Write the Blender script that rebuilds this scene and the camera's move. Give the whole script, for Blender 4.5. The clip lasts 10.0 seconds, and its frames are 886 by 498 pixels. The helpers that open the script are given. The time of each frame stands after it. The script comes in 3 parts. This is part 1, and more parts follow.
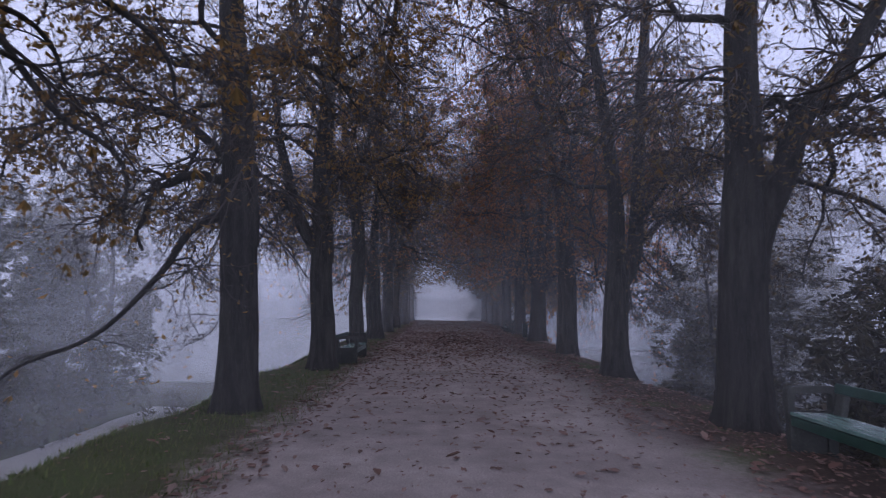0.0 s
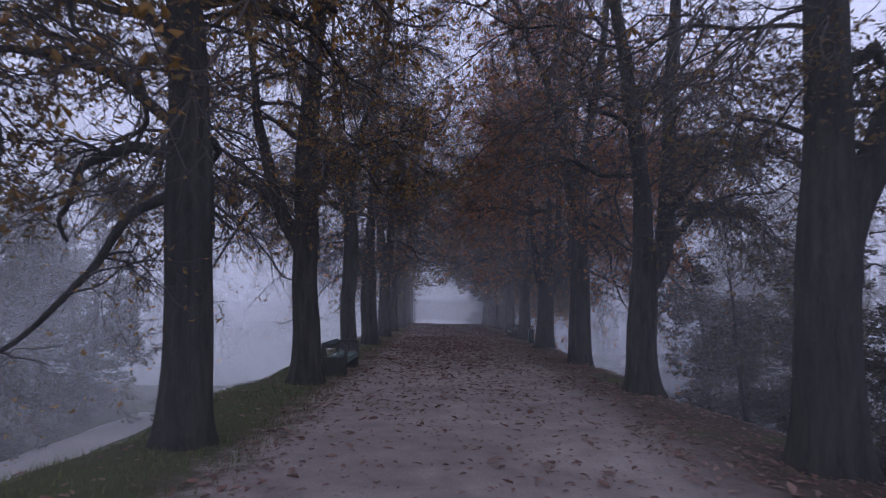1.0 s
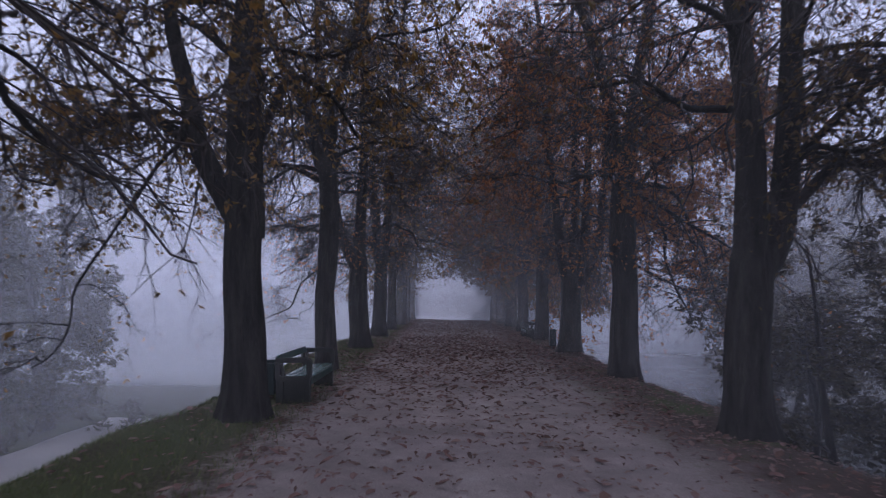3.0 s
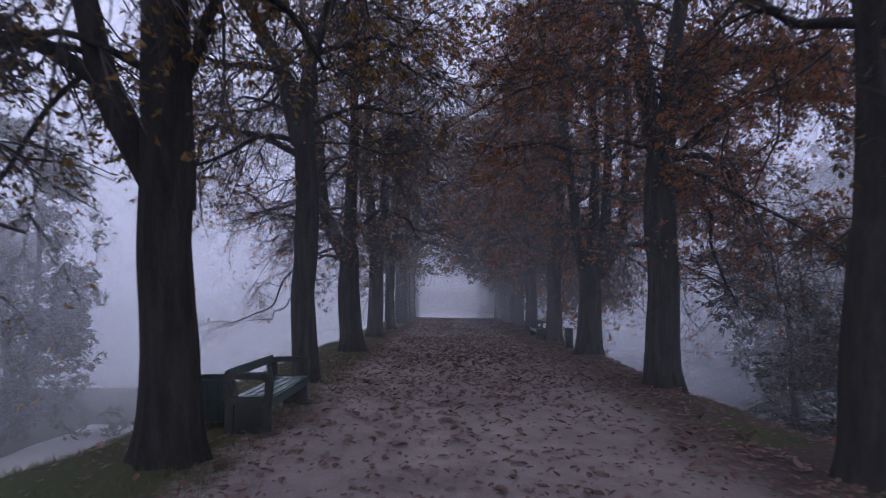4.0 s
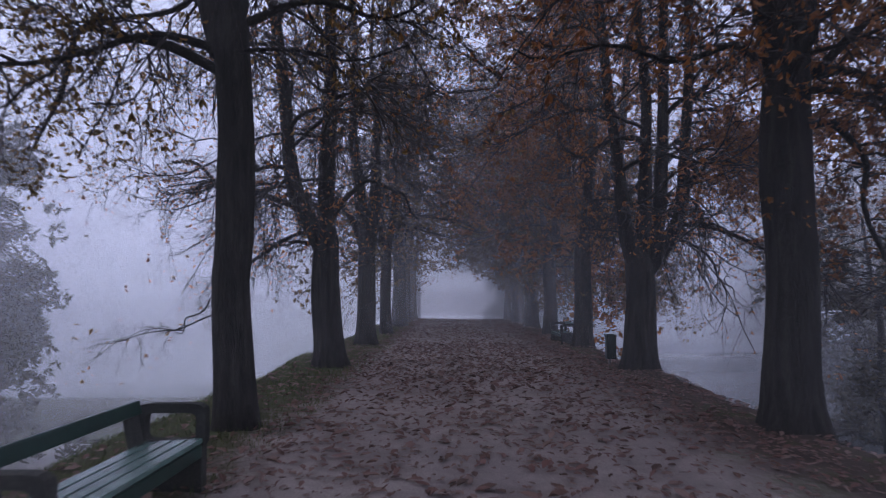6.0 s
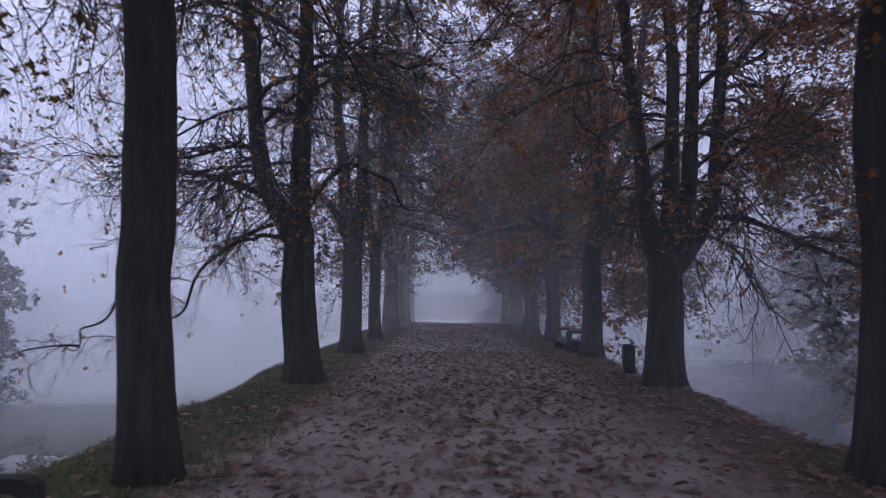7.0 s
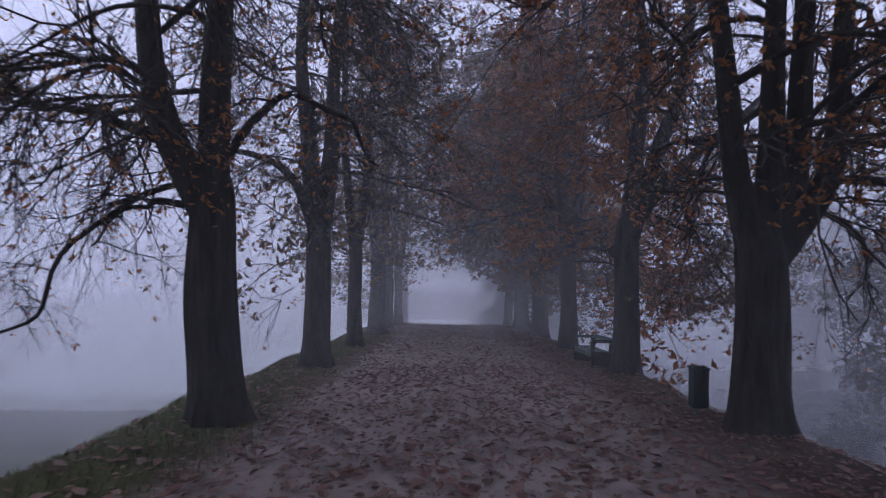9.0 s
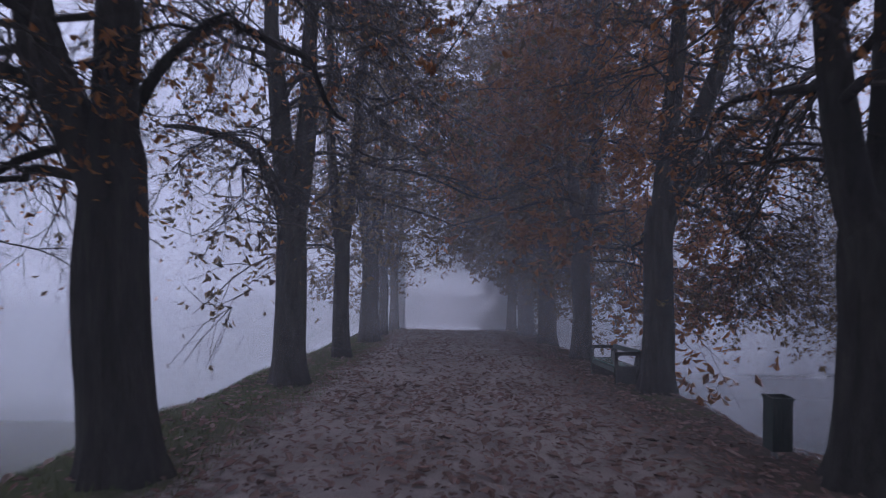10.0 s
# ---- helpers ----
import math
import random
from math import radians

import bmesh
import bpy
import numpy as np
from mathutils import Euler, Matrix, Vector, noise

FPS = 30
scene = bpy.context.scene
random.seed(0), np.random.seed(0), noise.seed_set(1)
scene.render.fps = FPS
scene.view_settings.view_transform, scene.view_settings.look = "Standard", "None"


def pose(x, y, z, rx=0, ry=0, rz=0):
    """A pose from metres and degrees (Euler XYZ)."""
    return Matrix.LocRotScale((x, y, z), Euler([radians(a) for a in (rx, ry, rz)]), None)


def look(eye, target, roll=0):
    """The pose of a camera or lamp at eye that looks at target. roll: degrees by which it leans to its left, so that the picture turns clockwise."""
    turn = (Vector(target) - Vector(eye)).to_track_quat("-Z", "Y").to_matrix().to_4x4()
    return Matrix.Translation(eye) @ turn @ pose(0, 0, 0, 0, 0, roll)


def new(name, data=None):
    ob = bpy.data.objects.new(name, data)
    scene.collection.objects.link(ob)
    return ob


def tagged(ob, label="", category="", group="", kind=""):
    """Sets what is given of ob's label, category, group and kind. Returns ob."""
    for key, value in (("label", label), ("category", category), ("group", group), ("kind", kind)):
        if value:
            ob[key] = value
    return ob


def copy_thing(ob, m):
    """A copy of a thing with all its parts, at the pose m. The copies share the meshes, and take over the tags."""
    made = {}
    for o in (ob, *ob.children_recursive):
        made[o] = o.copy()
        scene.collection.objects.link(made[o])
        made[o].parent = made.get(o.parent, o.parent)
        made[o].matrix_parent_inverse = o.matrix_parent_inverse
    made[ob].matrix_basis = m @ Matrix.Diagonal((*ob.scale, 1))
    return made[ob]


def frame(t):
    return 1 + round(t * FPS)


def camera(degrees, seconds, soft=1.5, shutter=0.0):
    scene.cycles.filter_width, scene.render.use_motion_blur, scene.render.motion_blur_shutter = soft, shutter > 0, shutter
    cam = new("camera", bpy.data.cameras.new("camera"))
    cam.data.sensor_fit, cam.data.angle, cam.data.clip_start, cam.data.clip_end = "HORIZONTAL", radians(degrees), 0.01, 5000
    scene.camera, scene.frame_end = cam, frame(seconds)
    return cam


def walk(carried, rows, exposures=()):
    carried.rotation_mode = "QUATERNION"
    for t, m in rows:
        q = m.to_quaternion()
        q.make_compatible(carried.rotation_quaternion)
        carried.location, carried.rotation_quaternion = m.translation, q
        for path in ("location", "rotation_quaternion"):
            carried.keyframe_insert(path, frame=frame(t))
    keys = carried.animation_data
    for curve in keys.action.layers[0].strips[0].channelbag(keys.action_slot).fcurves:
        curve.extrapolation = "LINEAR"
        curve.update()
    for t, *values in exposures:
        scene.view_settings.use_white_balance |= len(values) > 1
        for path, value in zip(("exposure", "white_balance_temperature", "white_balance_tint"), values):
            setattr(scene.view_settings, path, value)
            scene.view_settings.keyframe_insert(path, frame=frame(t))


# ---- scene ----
# ---------------------------------------------------------------- camera
PATH = [
    (0, -0.000, -0.000, 1.400, 90.09, 0.09, -0.39),
    (0.5, 0.009, 0.801, 1.357, 90.20, -0.05, -0.46),
    (1, -0.010, 1.634, 1.311, 90.26, -0.19, -0.38),
    (1.5, -0.040, 2.483, 1.266, 90.23, -0.38, -0.30),
    (2, -0.059, 3.409, 1.210, 90.08, -0.49, -0.17),
    (2.5, -0.024, 4.366, 1.126, 89.85, -0.43, -0.04),
    (2.7, -0.010, 4.761, 1.094, 89.79, -0.39, -0.02),
    (3.8, 0.001, 7.112, 0.876, 89.50, 0.01, 0.10),
    (4, -0.006, 7.535, 0.829, 89.48, 0.11, 0.14),
    (4.5, -0.020, 8.583, 0.701, 89.49, 0.40, 0.23),
    (5, -0.061, 9.545, 0.627, 89.42, 0.35, 0.42),
    (5.5, -0.064, 10.457, 0.550, 89.39, 0.50, 0.48),
    (5.7, -0.063, 10.818, 0.519, 89.40, 0.56, 0.48),
    (6.8, -0.040, 12.776, 0.362, 89.63, 0.24, 0.07),
    (7, -0.028, 13.127, 0.342, 89.66, 0.21, 0.02),
    (7.5, -0.001, 14.003, 0.281, 89.56, 0.13, -0.04),
    (8, 0.023, 14.906, 0.193, 89.37, 0.01, -0.03),
    (8.5, 0.070, 15.802, 0.113, 89.34, -0.08, -0.02),
    (9, 0.114, 16.704, 0.055, 89.51, -0.17, -0.03),
    (9.5, 0.144, 17.620, -0.014, 89.65, -0.22, -0.01),
    (10, 0.178, 18.702, -0.084, 89.78, -0.12, -0.01),
]
cam = camera(70.0, 10.0, soft=1.1, shutter=0.5)
EXPOSURE = 0.37
walk(cam, [(t, pose(*p)) for t, *p in PATH], exposures=[(0.0, EXPOSURE - 0.16), (2.5, EXPOSURE - 0.14), (5.5, EXPOSURE), (8.5, EXPOSURE), (10.0, EXPOSURE - 0.12)])

# ---------------------------------------------------------------- light
SUN_ELEVATION, SUN_TURN = radians(38), radians(-60)
world = bpy.data.worlds.new("overcast_sky")
scene.world = world
world.use_nodes = True
wn, wl = world.node_tree.nodes, world.node_tree.links
wn.clear()
sky = wn.new("ShaderNodeTexSky")
sky.sky_type, sky.sun_disc = "NISHITA", False
sky.sun_elevation, sky.sun_rotation = SUN_ELEVATION, SUN_TURN
sky.air_density, sky.dust_density, sky.ozone_density = 1.0, 4.0, 3.0
whiten = wn.new("ShaderNodeMix")          # fog between us and the blue sky
whiten.data_type = "RGBA"
whiten.inputs[0].default_value = 0.85
whiten.inputs[7].default_value = (7.7, 7.8, 11.0, 1)
back = wn.new("ShaderNodeBackground")
back.inputs[1].default_value = 0.1
wout = wn.new("ShaderNodeOutputWorld")
wl.new(sky.outputs[0], whiten.inputs[6])
wl.new(whiten.outputs[2], back.inputs[0])
wl.new(back.outputs[0], wout.inputs[0])
sun_data = bpy.data.lights.new("sun", "SUN")
sun_data.energy, sun_data.angle, sun_data.color = 0.5, radians(45), (1.0, 0.96, 0.92)
sun = new("sun", sun_data)
sun.matrix_world = look((0, 0, 40), (-math.sin(SUN_TURN) * 40 / math.tan(SUN_ELEVATION), -math.cos(SUN_TURN) * 40 / math.tan(SUN_ELEVATION), 0))
scene.cycles.transparent_max_bounces = 32

# ---------------------------------------------------------------- materials
def ramp_material(name, colours, scale, roughness=0.9, stretch=(1, 1, 1), bump=0.4, fine=9.0, metal=0.0, gloss=0.25, bump_depth=0.02, island=False, random_mix=0.0, translucent=0.0):
    """Colours blended by coarse and fine noise at real size; bump from the fine noise."""
    mat = bpy.data.materials.new(name)
    mat.use_nodes = True
    n, l = mat.node_tree.nodes, mat.node_tree.links
    n.clear()
    out = n.new("ShaderNodeOutputMaterial")
    bsdf = n.new("ShaderNodeBsdfPrincipled")
    bsdf.inputs["Roughness"].default_value = roughness
    bsdf.inputs["Metallic"].default_value = metal
    bsdf.inputs["Specular IOR Level"].default_value = gloss
    coord = n.new("ShaderNodeNewGeometry")
    mapping = n.new("ShaderNodeMapping")
    mapping.inputs["Scale"].default_value = stretch
    l.new(coord.outputs["Position"], mapping.inputs["Vector"])
    coarse = n.new("ShaderNodeTexNoise")
    coarse.inputs["Scale"].default_value = scale
    coarse.inputs["Detail"].default_value = 6
    small = n.new("ShaderNodeTexNoise")
    small.inputs["Scale"].default_value = scale * fine
    small.inputs["Detail"].default_value = 8
    small.inputs["Roughness"].default_value = 0.65
    l.new(mapping.outputs[0], coarse.inputs["Vector"])
    l.new(mapping.outputs[0], small.inputs["Vector"])
    mix = n.new("ShaderNodeMath")
    mix.operation = "MULTIPLY_ADD"
    mix.inputs[1].default_value = 0.45
    add = n.new("ShaderNodeMath")
    add.operation = "MULTIPLY"
    add.inputs[1].default_value = 0.55
    l.new(small.outputs[0], mix.inputs[0])
    l.new(coarse.outputs[0], add.inputs[0])
    l.new(add.outputs[0], mix.inputs[2])
    value = mix.outputs[0]
    if island or random_mix:
        rnd = n.new("ShaderNodeNewGeometry") if island else n.new("ShaderNodeObjectInfo")
        blend = n.new("ShaderNodeMix")
        blend.inputs[0].default_value = random_mix
        l.new(value, blend.inputs[2])
        l.new(rnd.outputs["Random Per Island" if island else "Random"], blend.inputs[3])
        value = blend.outputs[0]
    ramp = n.new("ShaderNodeValToRGB")
    steps = ramp.color_ramp.elements
    low, high = (0.0, 1.0) if random_mix > 0.5 else (0.3, 0.7)
    while len(steps) < len(colours):
        steps.new(0.5)
    for k, c in enumerate(colours):
        steps[k].position = low + (high - low) * k / max(1, len(colours) - 1)
        steps[k].color = (*c, 1)
    l.new(value, ramp.inputs[0])
    l.new(ramp.outputs[0], bsdf.inputs["Base Color"])
    if bump:
        b = n.new("ShaderNodeBump")
        b.inputs["Strength"].default_value = bump
        b.inputs["Distance"].default_value = bump_depth
        l.new(small.outputs[0], b.inputs["Height"])
        l.new(b.outputs[0], bsdf.inputs["Normal"])
    surface = bsdf.outputs[0]
    if translucent:
        tr = n.new("ShaderNodeBsdfTranslucent")
        l.new(ramp.outputs[0], tr.inputs[0])
        ms = n.new("ShaderNodeMixShader")
        ms.inputs[0].default_value = translucent
        l.new(surface, ms.inputs[1])
        l.new(tr.outputs[0], ms.inputs[2])
        surface = ms.outputs[0]
    l.new(surface, out.inputs[0])
    return mat


def mist_material(name, between, left, right, colour=(0.93, 0.94, 0.98), reach=((-3.0, -9.0), (4.5, 11.0)), foot=0.7, clearing=False):
    """A see-through sheet that stands in for fog: pale haze is mixed in, and scatters the light that falls on either
    side.
    It thickens off the avenue, over the low ground (left) and the pond (right)."""
    mat = bpy.data.materials.new(name)
    mat.use_nodes = True
    n, l = mat.node_tree.nodes, mat.node_tree.links
    n.clear()
    out = n.new("ShaderNodeOutputMaterial")
    clear = n.new("ShaderNodeBsdfTransparent")
    front = n.new("ShaderNodeBsdfDiffuse")
    front.inputs[0].default_value = (*colour, 1)
    through_it = n.new("ShaderNodeBsdfTranslucent")
    through_it.inputs[0].default_value = (*colour, 1)
    drops = n.new("ShaderNodeMixShader")
    l.new(front.outputs[0], drops.inputs[1])
    l.new(through_it.outputs[0], drops.inputs[2])
    pos = n.new("ShaderNodeNewGeometry")
    axes = n.new("ShaderNodeSeparateXYZ")
    l.new(pos.outputs["Position"], axes.inputs[0])
    total = None
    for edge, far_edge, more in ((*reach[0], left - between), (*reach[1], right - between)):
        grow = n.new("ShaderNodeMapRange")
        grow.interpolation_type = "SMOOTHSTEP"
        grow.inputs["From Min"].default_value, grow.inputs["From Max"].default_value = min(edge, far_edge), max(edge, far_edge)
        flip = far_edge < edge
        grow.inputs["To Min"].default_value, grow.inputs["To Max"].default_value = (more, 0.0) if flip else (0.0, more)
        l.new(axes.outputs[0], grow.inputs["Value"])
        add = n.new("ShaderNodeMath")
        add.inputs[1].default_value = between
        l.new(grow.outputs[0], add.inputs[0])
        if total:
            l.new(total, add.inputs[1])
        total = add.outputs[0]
    cloud = n.new("ShaderNodeTexNoise")
    cloud.inputs["Scale"].default_value = 0.16
    cloud.inputs["Detail"].default_value = 3
    l.new(pos.outputs["Position"], cloud.inputs["Vector"])
    amount = n.new("ShaderNodeMapRange")
    amount.inputs["From Min"].default_value, amount.inputs["From Max"].default_value = 0.25, 0.75
    amount.inputs["To Min"].default_value, amount.inputs["To Max"].default_value = 0.8, 1.2
    l.new(cloud.outputs[0], amount.inputs["Value"])
    times = n.new("ShaderNodeMath")
    times.operation = "MULTIPLY"
    l.new(total, times.inputs[0])
    l.new(amount.outputs[0], times.inputs[1])
    above = n.new("ShaderNodeAttribute")
    above.attribute_name = "above_ground"
    thin_out = n.new("ShaderNodeMapRange")
    thin_out.interpolation_type = "SMOOTHSTEP"
    thin_out.inputs["From Min"].default_value, thin_out.inputs["From Max"].default_value = 0.0, foot
    l.new(above.outputs["Fac"], thin_out.inputs["Value"])
    soft_foot = n.new("ShaderNodeMath")
    soft_foot.operation = "MULTIPLY"
    l.new(times.outputs[0], soft_foot.inputs[0])
    l.new(thin_out.outputs[0], soft_foot.inputs[1])
    density = soft_foot.outputs[0]
    if clearing:      # thins out towards the walker's way
        off = n.new("ShaderNodeMath")
        off.operation = "ABSOLUTE"
        l.new(axes.outputs[0], off.inputs[0])
        opening = n.new("ShaderNodeMapRange")
        opening.interpolation_type = "SMOOTHSTEP"
        opening.inputs["From Min"].default_value, opening.inputs["From Max"].default_value = 0.5, 1.7
        l.new(off.outputs[0], opening.inputs["Value"])
        fade = n.new("ShaderNodeMath")
        fade.operation = "MULTIPLY"
        l.new(density, fade.inputs[0])
        l.new(opening.outputs[0], fade.inputs[1])
        density = fade.outputs[0]
    mixed = n.new("ShaderNodeMixShader")
    l.new(density, mixed.inputs[0])
    l.new(clear.outputs[0], mixed.inputs[1])
    l.new(drops.outputs[0], mixed.inputs[2])
    l.new(mixed.outputs[0], out.inputs[0])
    return mat


BARK = ramp_material("bark", [(0.014, 0.0128, 0.0125), (0.031, 0.028, 0.0265), (0.058, 0.055, 0.045)], 2.2, 0.95, (5, 5, 0.8), 0.9, 6, bump_depth=0.05)
TWIG = ramp_material("twig_bark", [(0.03, 0.025, 0.024), (0.06, 0.05, 0.044)], 3.0, 0.9, bump=0)
LEAF_RUST = ramp_material("rust_leaves", [(0.09, 0.037, 0.019), (0.2, 0.075, 0.027), (0.31, 0.125, 0.04), (0.14, 0.078, 0.033)], 1.2, 0.75, bump=0, island=True, random_mix=0.7, translucent=0.4)
LEAF_BROWN = ramp_material("brown_leaves", [(0.04, 0.03, 0.018), (0.1, 0.06, 0.03), (0.14, 0.09, 0.035), (0.07, 0.065, 0.025)], 1.2, 0.75, bump=0, island=True, random_mix=0.7, translucent=0.35)
LEAF_OLIVE = ramp_material("olive_leaves", [(0.06, 0.045, 0.02), (0.14, 0.09, 0.03), (0.23, 0.12, 0.036), (0.09, 0.07, 0.03)], 1.2, 0.75, bump=0, island=True, random_mix=0.7, translucent=0.35)
LEAF_SHORE = ramp_material("dark_shore_leaves", [(0.014, 0.012, 0.009), (0.032, 0.026, 0.015), (0.052, 0.041, 0.02), (0.025, 0.027, 0.013)], 1.2, 0.75, bump=0, island=True, random_mix=0.7, translucent=0.2)
LEAF_DULL = ramp_material("dull_green_leaves", [(0.022, 0.022, 0.014), (0.04, 0.038, 0.02), (0.06, 0.05, 0.026), (0.03, 0.036, 0.018)], 1.2, 0.75, bump=0, island=True, random_mix=0.7, translucent=0.25)
LITTER = ramp_material("fallen_leaves", [(0.04, 0.028, 0.024), (0.09, 0.053, 0.041), (0.125, 0.066, 0.055), (0.18, 0.12, 0.1), (0.085, 0.066, 0.06)], 2.0, 0.7, bump=0, island=True, random_mix=0.75)


def ground_cover():
    """One sheet of turf, leaf soil and trodden gravel that run into one another raggedly across the embankment."""
    mat = bpy.data.materials.new("ground_cover")
    mat.use_nodes = True
    n, l = mat.node_tree.nodes, mat.node_tree.links
    n.clear()
    place = n.new("ShaderNodeNewGeometry")

    def grain(scale, detail=6, rough=0.6):
        t = n.new("ShaderNodeTexNoise")
        t.inputs["Scale"].default_value, t.inputs["Detail"].default_value, t.inputs["Roughness"].default_value = scale, detail, rough
        l.new(place.outputs["Position"], t.inputs["Vector"])
        return t.outputs[0]

    def sums(op, a, b, c=None):
        m = n.new("ShaderNodeMath")
        m.operation = op
        for k, v in enumerate((a, b, c)):
            if v is None:
                continue
            if isinstance(v, (int, float)):
                m.inputs[k].default_value = v
            else:
                l.new(v, m.inputs[k])
        return m.outputs[0]

    def ramp(value, colours, low=0.32, high=0.68):
        r = n.new("ShaderNodeValToRGB")
        steps = r.color_ramp.elements
        while len(steps) < len(colours):
            steps.new(0.5)
        for k, c in enumerate(colours):
            steps[k].position = low + (high - low) * k / (len(colours) - 1)
            steps[k].color = (*c, 1)
        l.new(value, r.inputs[0])
        return r.outputs[0]

    def soft(value, a, b):
        m = n.new("ShaderNodeMapRange")
        m.interpolation_type = "SMOOTHSTEP"
        m.inputs["From Min"].default_value, m.inputs["From Max"].default_value = a, b
        l.new(value, m.inputs["Value"])
        return m.outputs[0]

    def blend(f, a, b):
        m = n.new("ShaderNodeMix")
        m.data_type = "RGBA"
        l.new(f, m.inputs[0])
        l.new(a, m.inputs[6])
        l.new(b, m.inputs[7])
        return m.outputs[2]

    coarse, mid, fine, grit = grain(0.7), grain(2.6), grain(17.0, 8, 0.7), grain(60.0, 4, 0.7)
    mixed = sums("MULTIPLY_ADD", fine, 0.45, sums("MULTIPLY", coarse, 0.55))
    stony = sums("MULTIPLY_ADD", grit, 0.4, sums("MULTIPLY_ADD", mid, 0.3, sums("MULTIPLY", coarse, 0.3)))
    gravel = ramp(stony, GRAVEL_TONES)
    soil = ramp(mixed, SOIL_TONES)
    turf = ramp(mixed, TURF_TONES)
    axes = n.new("ShaderNodeSeparateXYZ")
    l.new(place.outputs["Position"], axes.inputs[0])
    ragged = sums("MULTIPLY_ADD", sums("SUBTRACT", mid, 0.5), 1.3, sums("MULTIPLY", sums("SUBTRACT", fine, 0.5), 1.1))
    x = sums("ADD", axes.outputs[0], ragged)
    cover = blend(soft(x, -2.35, -1.5), soil, gravel)
    cover = blend(soft(x, -2.55, -1.6), turf, cover)
    cover = blend(soft(x, 1.9, 3.2), cover, blend(soft(coarse, 0.5, 0.62), soil, turf))
    bsdf = n.new("ShaderNodeBsdfPrincipled")
    bsdf.inputs["Roughness"].default_value = 0.95
    bsdf.inputs["Specular IOR Level"].default_value = 0.2
    l.new(cover, bsdf.inputs["Base Color"])
    b = n.new("ShaderNodeBump")
    b.inputs["Strength"].default_value, b.inputs["Distance"].default_value = 0.6, 0.02
    l.new(sums("ADD", fine, sums("MULTIPLY", grit, 0.4)), b.inputs["Height"])
    l.new(b.outputs[0], bsdf.inputs["Normal"])
    out = n.new("ShaderNodeOutputMaterial")
    l.new(bsdf.outputs[0], out.inputs[0])
    return mat


GRAVEL_TONES = [(0.11, 0.091, 0.087), (0.22, 0.187, 0.177), (0.37, 0.327, 0.309)]
SOIL_TONES = [(0.03, 0.022, 0.019), (0.06, 0.043, 0.036), (0.1, 0.075, 0.063)]
TURF_TONES = [(0.045, 0.034, 0.024), (0.05, 0.055, 0.024), (0.05, 0.068, 0.026)]
GROUND = ground_cover()
GRASS = ramp_material("grass_blades", [(0.04, 0.055, 0.018), (0.075, 0.1, 0.03), (0.1, 0.1, 0.045)], 1.0, 0.8, bump=0, island=True, random_mix=0.5)
PALE_PATH = ramp_material("pale_footpath", [(0.3, 0.28, 0.26), (0.4, 0.38, 0.36)], 0.6, 0.95, bump=0.3, fine=20)
POND = ramp_material("pond_water", [(0.02, 0.025, 0.028), (0.03, 0.035, 0.036)], 0.3, 0.06, bump=0.05, fine=10, bump_depth=0.01)
GREEN_PAINT = ramp_material("worn_green_paint", [(0.01, 0.022, 0.018), (0.017, 0.042, 0.033), (0.034, 0.066, 0.052)], 3.0, 0.4, bump=0.25, fine=14, bump_depth=0.004)
PALE_GREEN = ramp_material("weathered_green_planks", [(0.05, 0.1, 0.09), (0.1, 0.17, 0.15), (0.17, 0.24, 0.22)], 4.0, 0.25, (6, 1, 6), 0.3, 10, gloss=0.6, bump_depth=0.004)
CONCRETE = ramp_material("dark_bench_concrete", [(0.018, 0.02, 0.019), (0.034, 0.035, 0.032), (0.065, 0.062, 0.055)], 3.5, 0.9, bump=0.5, fine=14, bump_depth=0.008)
BIN_PAINT = ramp_material("dark_green_sheet_metal", [(0.007, 0.016, 0.0145), (0.013, 0.029, 0.025)], 4.0, 0.5, bump=0.15, fine=10, bump_depth=0.003)
STEEL = ramp_material("dull_steel", [(0.1, 0.1, 0.1), (0.2, 0.2, 0.2)], 6.0, 0.5, bump=0.1, metal=0.8)


# ---------------------------------------------------------------- shaping helpers
def mesh_object(name, verts, faces, material, parent=None, smooth=False, label=""):
    data = bpy.data.meshes.new(name)
    data.from_pydata(verts.tolist() if hasattr(verts, "tolist") else verts, [], faces.tolist() if hasattr(faces, "tolist") else faces)
    data.materials.append(material)
    if smooth:
        data.polygons.foreach_set("use_smooth", [True] * len(data.polygons))
    data.update()
    ob = new(name, data)
    if parent:
        ob.parent = parent
    if label:
        ob["label"] = label
    return ob


def part(name, bm, material, parent, label=""):
    data = bpy.data.meshes.new(name)
    bm.to_mesh(data)
    bm.free()
    data.materials.append(material)
    ob = new(name, data)
    ob.parent = parent
    if label:
        ob["label"] = label
    return ob


def block(size, at, bevel=0.008, turn=(0, 0, 0), cuts=0):
    """A bevelled block centred at `at`."""
    bm = bmesh.new()
    bmesh.ops.create_cube(bm, size=1.0, matrix=pose(*at, *turn) @ Matrix.Diagonal((*size, 1)))
    if bevel:
        bmesh.ops.bevel(bm, geom=bm.edges[:], offset=bevel, segments=2, affect="EDGES", profile=0.5)
    return bm


def ring_faces(count, rings, sides):
    """Quads of `count` tubes, each of `rings` rings with `sides` corners."""
    r, s = np.meshgrid(np.arange(rings - 1), np.arange(sides), indexing="ij")
    a = r * sides + s
    b = r * sides + (s + 1) % sides
    quads = np.stack([a, b, b + sides, a + sides], -1).reshape(-1, 4)
    return (np.arange(count)[:, None, None] * rings * sides + quads).reshape(-1, 4)


